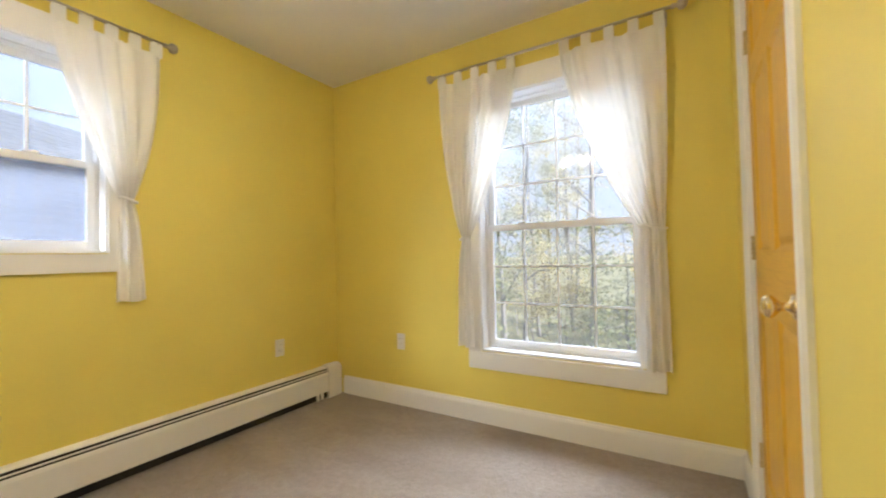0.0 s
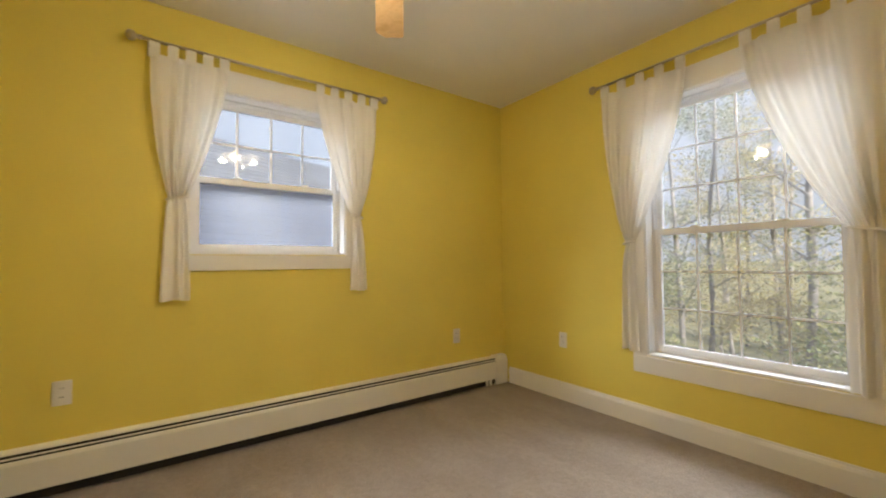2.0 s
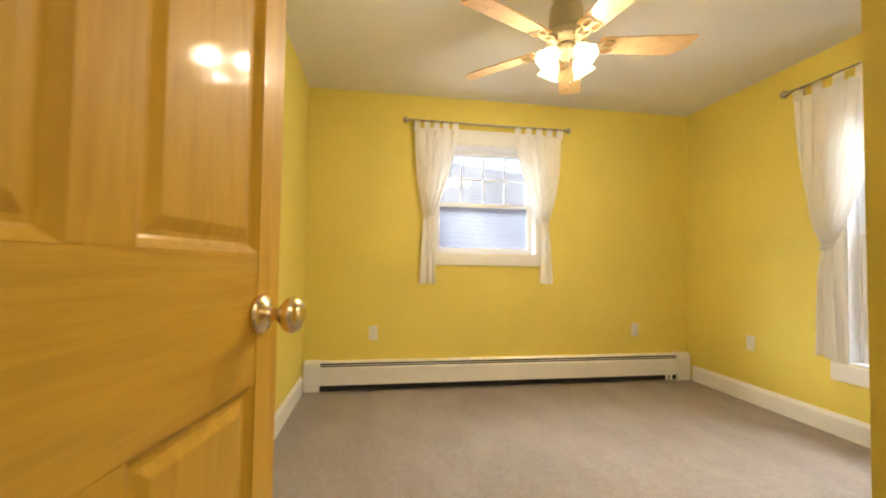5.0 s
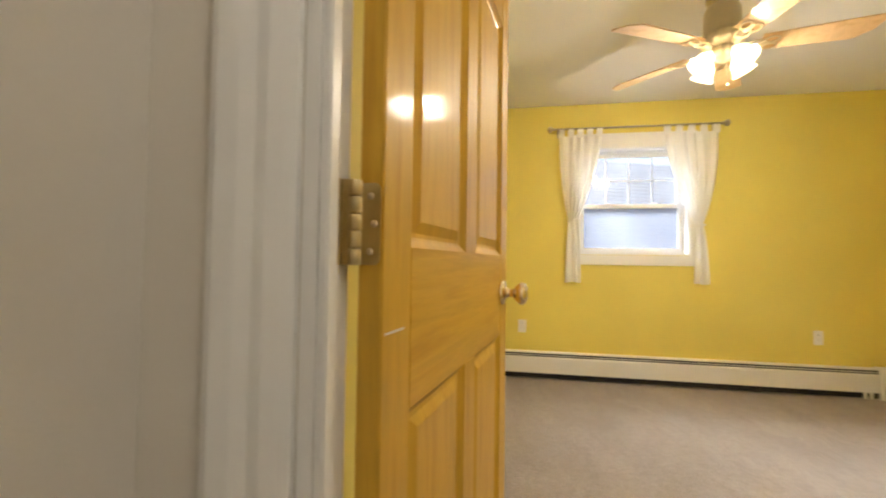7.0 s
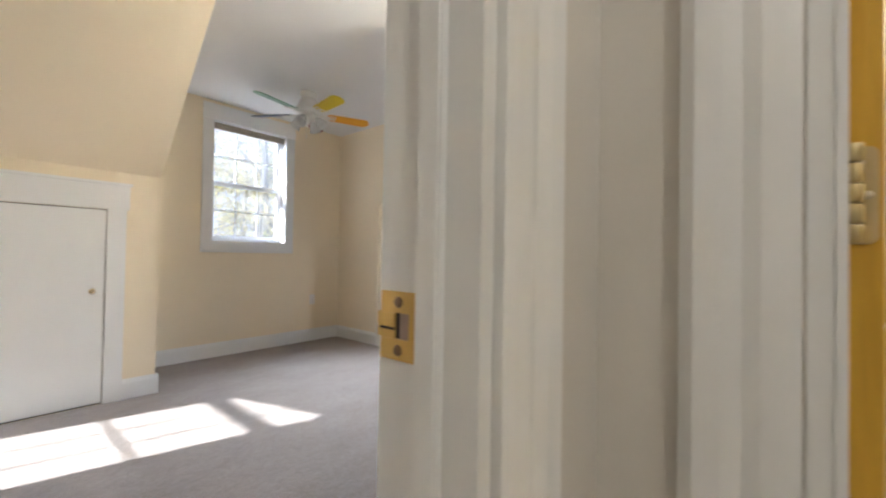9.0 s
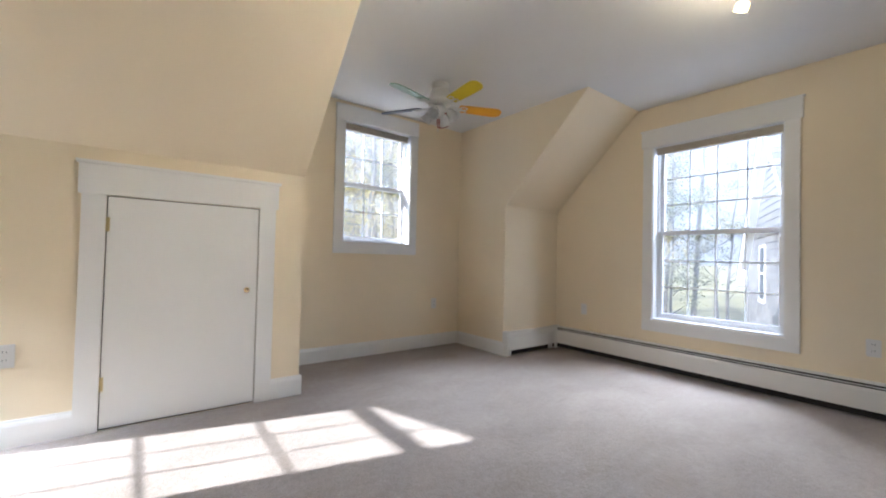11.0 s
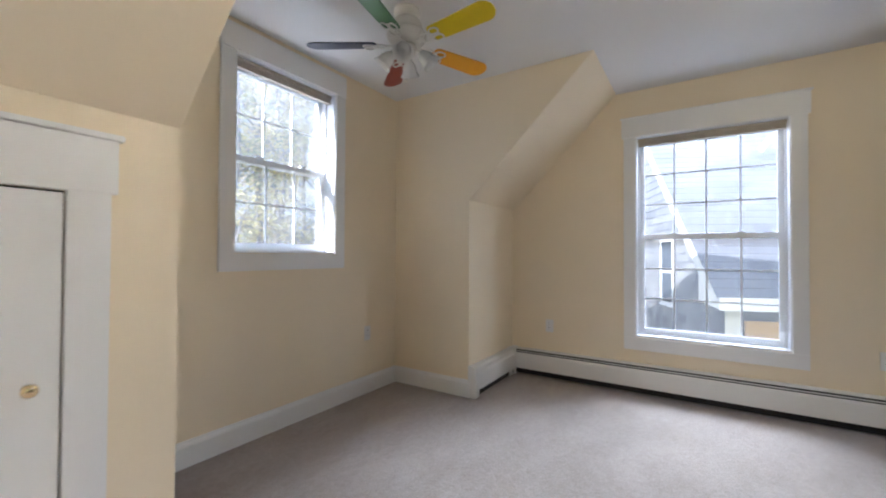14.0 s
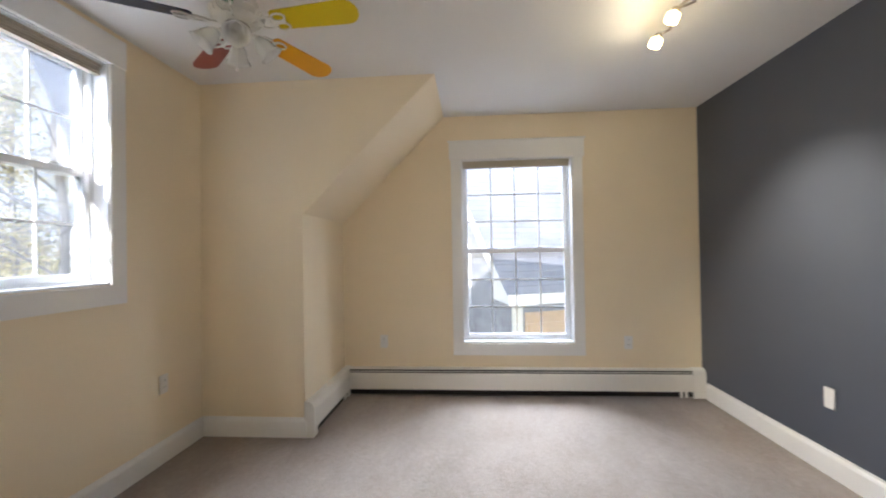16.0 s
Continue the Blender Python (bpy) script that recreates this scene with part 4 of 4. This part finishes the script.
hues = [("green_blade", (0.09, 0.22, 0.10), "green blade"), ("yellow_blade", (0.72, 0.56, 0.0), "yellow blade"), ("orange_blade", (0.78, 0.35, 0.0), "orange blade"),
        ("red_blade", (0.27, 0.035, 0.02), "dark red blade"), ("navy_blade", (0.025, 0.035, 0.075), "navy blue blade")]
paints = [(painted(n, c, 0.35, 0.03, 0.03), lab) for n, c, lab in hues]
ceiling_fan(pose(*F2, H), 12.8, -0.19, 0.555, ENAMEL, ENAMEL, paints, FROST, True, 4, "white ceiling fan with five differently coloured blades", 30, 42, 0.95)


# ---- track light ----
tr = thing("track_light", pose(1.70, -4.33, H), "brushed nickel curved track light with three lit glass spots", "track light")
bm = bmesh.new()
lathe(bm, [(0.0, 0), (0.06, 0), (0.06, -0.012), (0.05, -0.022), (0.0, -0.024)], None, 24)
tube(bm, [(0, 0, -0.02), (0, 0, -0.055)], 0.007, 8)
part("canopy", bm, NICKEL, tr)
bm = bmesh.new()
tube(bm, [(0.34 - 0.68 * k / 16, 0.055 * math.sin(2 * math.pi * k / 16), -0.058) for k in range(17)], 0.007, 8)
part("bar", bm, NICKEL, tr)
for sx, sy, aim, watts, cone in ((0.10, -0.08, (3.9, -6.4, 1.6), 30, 75), (-0.11, -0.085, (1.10, -3.46, 1.0), 38, 60), (-0.335, -0.06, (1.1, -5.0, 0.0), 8, 75)):
    bm = bmesh.new()
    tube(bm, [(sx, 0.0, -0.058), (sx, sy * 0.5, -0.075), (sx, sy, -0.085)], 0.005, 8)
    lathe(bm, [(0.0, 0.0), (0.016, 0.0), (0.020, -0.012), (0.020, -0.022), (0.0, -0.022)], pose(sx, sy, -0.082, -20, 12, 0), 14)
    arm = part("spot_head", bm, NICKEL, tr)
    bm = bmesh.new()
    lathe(bm, [(0.021, -0.022), (0.030, -0.028), (0.032, -0.058), (0.029, -0.066), (0.027, -0.064), (0.029, -0.056), (0.027, -0.03), (0.020, -0.024)], pose(sx, sy, -0.082, -20, 12, 0), 18)
    part("shade", bm, SPOT, arm, "glowing glass shade")
    spot = new("spot_light", bpy.data.lights.new("spot_light", "SPOT"))
    spot.data.energy, spot.data.spot_size, spot.data.spot_blend, spot.data.shadow_soft_size = watts, radians(cone), 1.0, 0.02
    spot.data.color = (1.0, 0.84, 0.60)
    bulb(1.70 + sx - 0.014, -4.33 + sy - 0.024, H - 0.155, 0.7, 0.025, (1.0, 0.80, 0.50))
    spot.matrix_basis = look((1.70 + sx - 0.014, -4.33 + sy - 0.024, H - 0.16), aim)


# ---- hall light, added out of view to brighten the hall ----
hl = thing("added_hall_light", pose(3.98, -2.35, H), "added unseen flush light with a lit white glass bowl, brightening the hall", "ceiling light")
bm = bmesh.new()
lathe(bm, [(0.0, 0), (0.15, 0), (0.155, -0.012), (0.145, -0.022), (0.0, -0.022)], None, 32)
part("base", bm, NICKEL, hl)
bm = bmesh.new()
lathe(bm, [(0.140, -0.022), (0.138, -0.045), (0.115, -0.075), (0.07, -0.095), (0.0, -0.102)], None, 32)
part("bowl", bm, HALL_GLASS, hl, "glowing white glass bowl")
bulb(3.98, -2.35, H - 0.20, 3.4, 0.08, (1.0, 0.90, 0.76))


# ---- outside ----
GROUND = -2.75
GRASS = painted("autumn_lawn", (0.25, 0.235, 0.12), 0.9, 0.4, 0.6, 25.0)
BARK = painted("grey_bark", (0.24, 0.22, 0.20), 0.9, 0.3, 0.8, 30.0)
SHINGLE = varied_material("weathered_cedar_shingle", (0.15, 0.146, 0.14), 0.35, 0.8)
FASCIA = painted("white_fascia", (0.58, 0.58, 0.575), 0.5, 0.03)
PLANK = wood_material("honey_planks", (0.48, 0.32, 0.14), (0.36, 0.22, 0.08), 0.6, (3.0, 3.0, 3.0), 5.0)
PANE_DARK = painted("dark_window_glass", (0.03, 0.035, 0.04), 0.5, 0.1, 0.0, 220.0, 0.0, 0.1)
YLEAF = leaf_material("autumn_leaves", [(0.0, (0.44, 0.36, 0.15)), (0.3, (0.58, 0.50, 0.20)), (0.6, (0.40, 0.38, 0.19)), (0.85, (0.48, 0.36, 0.22)), (1.0, (0.28, 0.30, 0.16))])
GLEAF = leaf_material("green_leaves", [(0.0, (0.12, 0.16, 0.07)), (0.5, (0.22, 0.25, 0.11)), (1.0, (0.36, 0.34, 0.13))])

bm = bmesh.new()
bmesh.ops.create_grid(bm, x_segments=60, y_segments=60, size=900)
for v in bm.verts:
    r = v.co.xy.length
    v.co.z = GROUND + (0.03 * max(0, r - 12) if r < 60 else 1.44)
solid("ground", bm, GRASS, "autumn lawn and leaf litter", "ground")


def garage():
    """The shingled wing beside the house: local x along the gable from its near corner, y out of the gable, z = 0 at the ground."""
    root = thing("garage", pose(-3.18, -4.73, GROUND, 0, 0, 202.3), "grey cedar-shingled garage with a steep grey roof and white trim", "garage")
    half, side, front, depth = 3.2, 0.27, 0.20, -9.0
    low = 0.55 - GROUND                  # the roof's edge at the eaves
    top = low + half + side              # the ridge, at 45 degrees

    def under(x):
        return top - abs(x - half) - 0.16
    bm = bmesh.new()
    prism(bm, [(0, 0), (2 * half, 0), (2 * half, under(0)), (half, top - 0.16), (0, under(0))], 0.0, -0.12, "y")
    box(bm, (0, -0.12, 0), (0.12, depth, under(0)))
    box(bm, (2 * half - 0.12, -0.12, 0), (2 * half, depth, under(0)))
    box(bm, (0.12, depth + 0.12, 0), (2 * half - 0.12, depth, under(0)))
    part("wall", bm, SHINGLE, root)
    rng = random.Random(7)
    panes = ((1.78, 2.42), (2 * half - 2.42, 2 * half - 1.78))
    sill, lintel = 0.18 - GROUND, 1.42 - GROUND
    # gable shingles, course by course
    bm = bmesh.new()
    z = 1.2
    while z < top - 0.45:
        x = rng.uniform(0, 0.1)
        while x < 2 * half:
            w = rng.uniform(0.09, 0.24)
            clear = not any(a - 0.02 < x + w and x < b + 0.02 and z + 0.13 > sill - 0.03 and z < lintel + 0.03 for a, b in panes)
            if clear and x + w < 2 * half and z + 0.16 < under(x) and z + 0.16 < under(x + w):
                d = rng.uniform(0.014, 0.032)
                q = [bm.verts.new(c) for c in ((x + 0.006, d, z), (x + w, d, z), (x + w, 0.003, z + 0.158), (x + 0.006, 0.003, z + 0.158), (x + 0.006, 0, z), (x + w, 0, z))]
                bm.faces.new((q[0], q[1], q[2], q[3]))
                bm.faces.new((q[4], q[5], q[1], q[0]))
            x += w + 0.006
        z += 0.15
    tagged(part("wall_shingles", bm, SHINGLE, root, "weathered grey cedar shingles"), kind="stuff")
    for s in (-1, 1):
        def at(run, _s=s):
            """Distance along the gable at a run up the slope from the eave."""
            return half + _s * (half + side - run)
        # roof slopes with shingle courses
        bm = bmesh.new()
        n = 30
        for k in range(n):
            a, b = (half + side) * k / n, (half + side) * (k + 1) / n
            y = front + 0.02
            while y > depth - 0.2:
                y1 = max(y - rng.uniform(0.25, 0.4), depth - 0.2)
                lift = 0.008 + rng.uniform(0, 0.006)
                q = [bm.verts.new(c) for c in ((at(a), y, low + a + lift), (at(a), y1 + 0.004, low + a + lift), (at(b), y1 + 0.004, low + b), (at(b), y, low + b), (at(a), y, low + a - 0.005), (at(a), y1 + 0.004, low + a - 0.005))]
                bm.faces.new((q[0], q[1], q[2], q[3]))
                bm.faces.new((q[0], q[1], q[5], q[4]))
                y = y1
        tagged(part("roof_shingles", bm, ROOFING, root, "grey asphalt roof shingles"), kind="stuff")
        bm = bmesh.new()
        prism(bm, [(at(0.02), low), (half, top - 0.02), (half, top - 0.17), (at(0.02), low - 0.15)], front - 0.032, depth - 0.2, "y")
        part("roof_deck", bm, FASCIA, root)
        bm = bmesh.new()
        prism(bm, [(at(0), low - 0.006), (half, top - 0.006), (half, top - 0.28), (at(0.30), low + 0.02), (at(0), low - 0.15)], front - 0.03, front, "y")
        part("rake_board", bm, FASCIA, root)
        bm = bmesh.new()
        prism(bm, [(at(0.002), low - 0.15), (at(0.58), low - 0.11), (at(0.58), low + 0.30), (at(0.30), low + 0.02)], 0.036, front - 0.004, "y")
        part("eave_return", bm, FASCIA, root)
        bm = bmesh.new()
        box(bm, (at(-0.02), front, low - 0.17), (at(0.0), depth - 0.2, low))
        box(bm, (at(0.0), -0.002, low - 0.17), (at(side + 0.01), depth, low - 0.152))
        part("eave_board", bm, FASCIA, root)
    bm = bmesh.new()
    box(bm, (-0.022, -0.20, 0), (-0.002, -0.002, low - 0.18), 0.002)
    part("corner_board", bm, FASCIA, root)
    for k in range(13):
        bm = bmesh.new()
        box(bm, (-0.025, -0.24, 0.5 + k * 0.19), (-0.003, -3.4, 0.5 + k * 0.19 + 0.183), 0.003)
        part("plank", bm, PLANK, root)
    for a, b in panes:
        bm = bmesh.new()
        ring_frame(bm, a, b, sill, lintel, 0.05, 0.0, 0.018, 0.002)
        box(bm, (a - 0.03, 0.0, sill - 0.03), (b + 0.03, 0.035, sill + 0.004), 0.003)
        w = part("window", bm, FASCIA, root)
        bm = bmesh.new()
        box(bm, (a + 0.05, 0.002, sill + 0.05), (b - 0.05, 0.012, lintel - 0.05))
        part("pane", bm, PANE_DARK, w)
        bm = bmesh.new()
        mid = (sill + lintel) / 2
        box(bm, (a + 0.05, 0.0125, mid - 0.02), (b - 0.05, 0.016, mid + 0.02))
        part("meeting_rail", bm, FASCIA, w)


garage()


def tree(x, y, height, spread, leaf, leaves, seed, label):
    """A tapered trunk, limbs that fork, and loose leaves round the twigs."""
    rng = random.Random(seed)
    gz = GROUND + 0.03 * max(0, math.hypot(x, y) - 12) - 0.15
    root = thing("tree", pose(x, y, gz), label, "tree", "woods round the house")
    bm = bmesh.new()
    lean = Vector((rng.uniform(-0.06, 0.06), rng.uniform(-0.06, 0.06), 1))
    r0 = 0.007 * height + 0.015
    spine = [lean * height * k / 8 + Vector((rng.uniform(-0.08, 0.08), rng.uniform(-0.08, 0.08), 0)) * (k > 0) for k in range(9)]
    tube(bm, spine, [r0 * (1 - 0.1 * k) for k in range(9)], 9)
    ends = []
    for k in range(16):
        s = rng.uniform(0.22, 0.95)
        a = rng.uniform(0, 6.28)
        p = lean * height * s
        ln = spread * rng.uniform(0.5, 1.0) * (1.15 - s * 0.7)
        d = Vector((math.cos(a), math.sin(a), rng.uniform(0.25, 0.9)))
        q, e = p + d * ln * 0.5 + Vector((0, 0, rng.uniform(-0.1, 0.2))), p + d * ln + Vector((0, 0, rng.uniform(-0.2, 0.4)))
        tube(bm, [p, q, e], [r0 * 0.35 * (1.1 - s), r0 * 0.22 * (1.1 - s), 0.008], 5)
        ends.append((q, e))
        for _ in range(3):
            f = q.lerp(e, rng.uniform(0, 1))
            g = f + Vector((rng.uniform(-1, 1), rng.uniform(-1, 1), rng.uniform(-0.3, 0.8))) * ln * 0.35
            tube(bm, [f, f.lerp(g, 0.5) + Vector((0, 0, 0.05)), g], [0.014, 0.009, 0.004], 4)
            ends.append((f, g))
    part("trunk", bm, BARK, root)
    vs, fs = [], []
    for _ in range(leaves):
        a, b = rng.choice(ends)
        c = a.lerp(b, rng.uniform(0.1, 1.05)) + Vector((rng.gauss(0, 0.22), rng.gauss(0, 0.22), rng.gauss(0, 0.18)))
        u = Vector((rng.uniform(-1, 1), rng.uniform(-1, 1), rng.uniform(-0.6, 0.6))).normalized()
        w = u.cross(Vector((rng.uniform(-1, 1), rng.uniform(-1, 1), rng.uniform(-1, 1)))).normalized()
        s = rng.uniform(0.022, 0.05)
        i = len(vs)
        vs += [c - u * s, c + w * s * 0.55, c + u * s, c - w * s * 0.55]
        fs.append((i, i + 1, i + 2, i + 3))
    me = bpy.data.meshes.new("crown")
    me.from_pydata([tuple(v) for v in vs], [], fs)
    me.materials.append(leaf)
    crown = new("crown", me)
    crown.parent = root


rng = random.Random(5)
spots = []
for k in range(34):      # north woods
    spots.append((rng.uniform(-9, 10), rng.uniform(5.5, 24)))
for k in range(28):      # south woods
    spots.append((rng.uniform(-16, 6), rng.uniform(-31, -13)))
for k in range(6):      # beyond the garage
    spots.append((rng.uniform(-26, -17), rng.uniform(-22, -8)))
for k in range(12):      # south edge of the woods
    spots.append((rng.uniform(-7, 5), rng.uniform(-19, -12.8)))
for k in range(11):      # beside the garage
    spots.append((rng.uniform(-15, -6.5), rng.uniform(-14.5, -9.4)))
for k, (x, y) in enumerate(spots):
    yellow = rng.random() < 0.7
    tree(x, y, rng.uniform(8, 15), rng.uniform(1.8, 3.2), YLEAF if yellow else GLEAF, rng.randint(3200, 5600), 100 + k,
         "slender autumn tree with sparse yellow leaves" if yellow else "slender tree with thin green leaves")

for k in range(52):      # undergrowth below the woods
    if k % 2:
        x, y = rng.uniform(-10, 9), rng.uniform(6.5, 15)
    else:
        x, y = rng.uniform(-14, 4), rng.uniform(-22, -11.5)
    tree(x, y, rng.uniform(3.0, 5.0), rng.uniform(1.4, 2.2), YLEAF if k % 3 else GLEAF, rng.randint(2400, 4000), 300 + k, "low bushy sapling with yellow-green leaves")
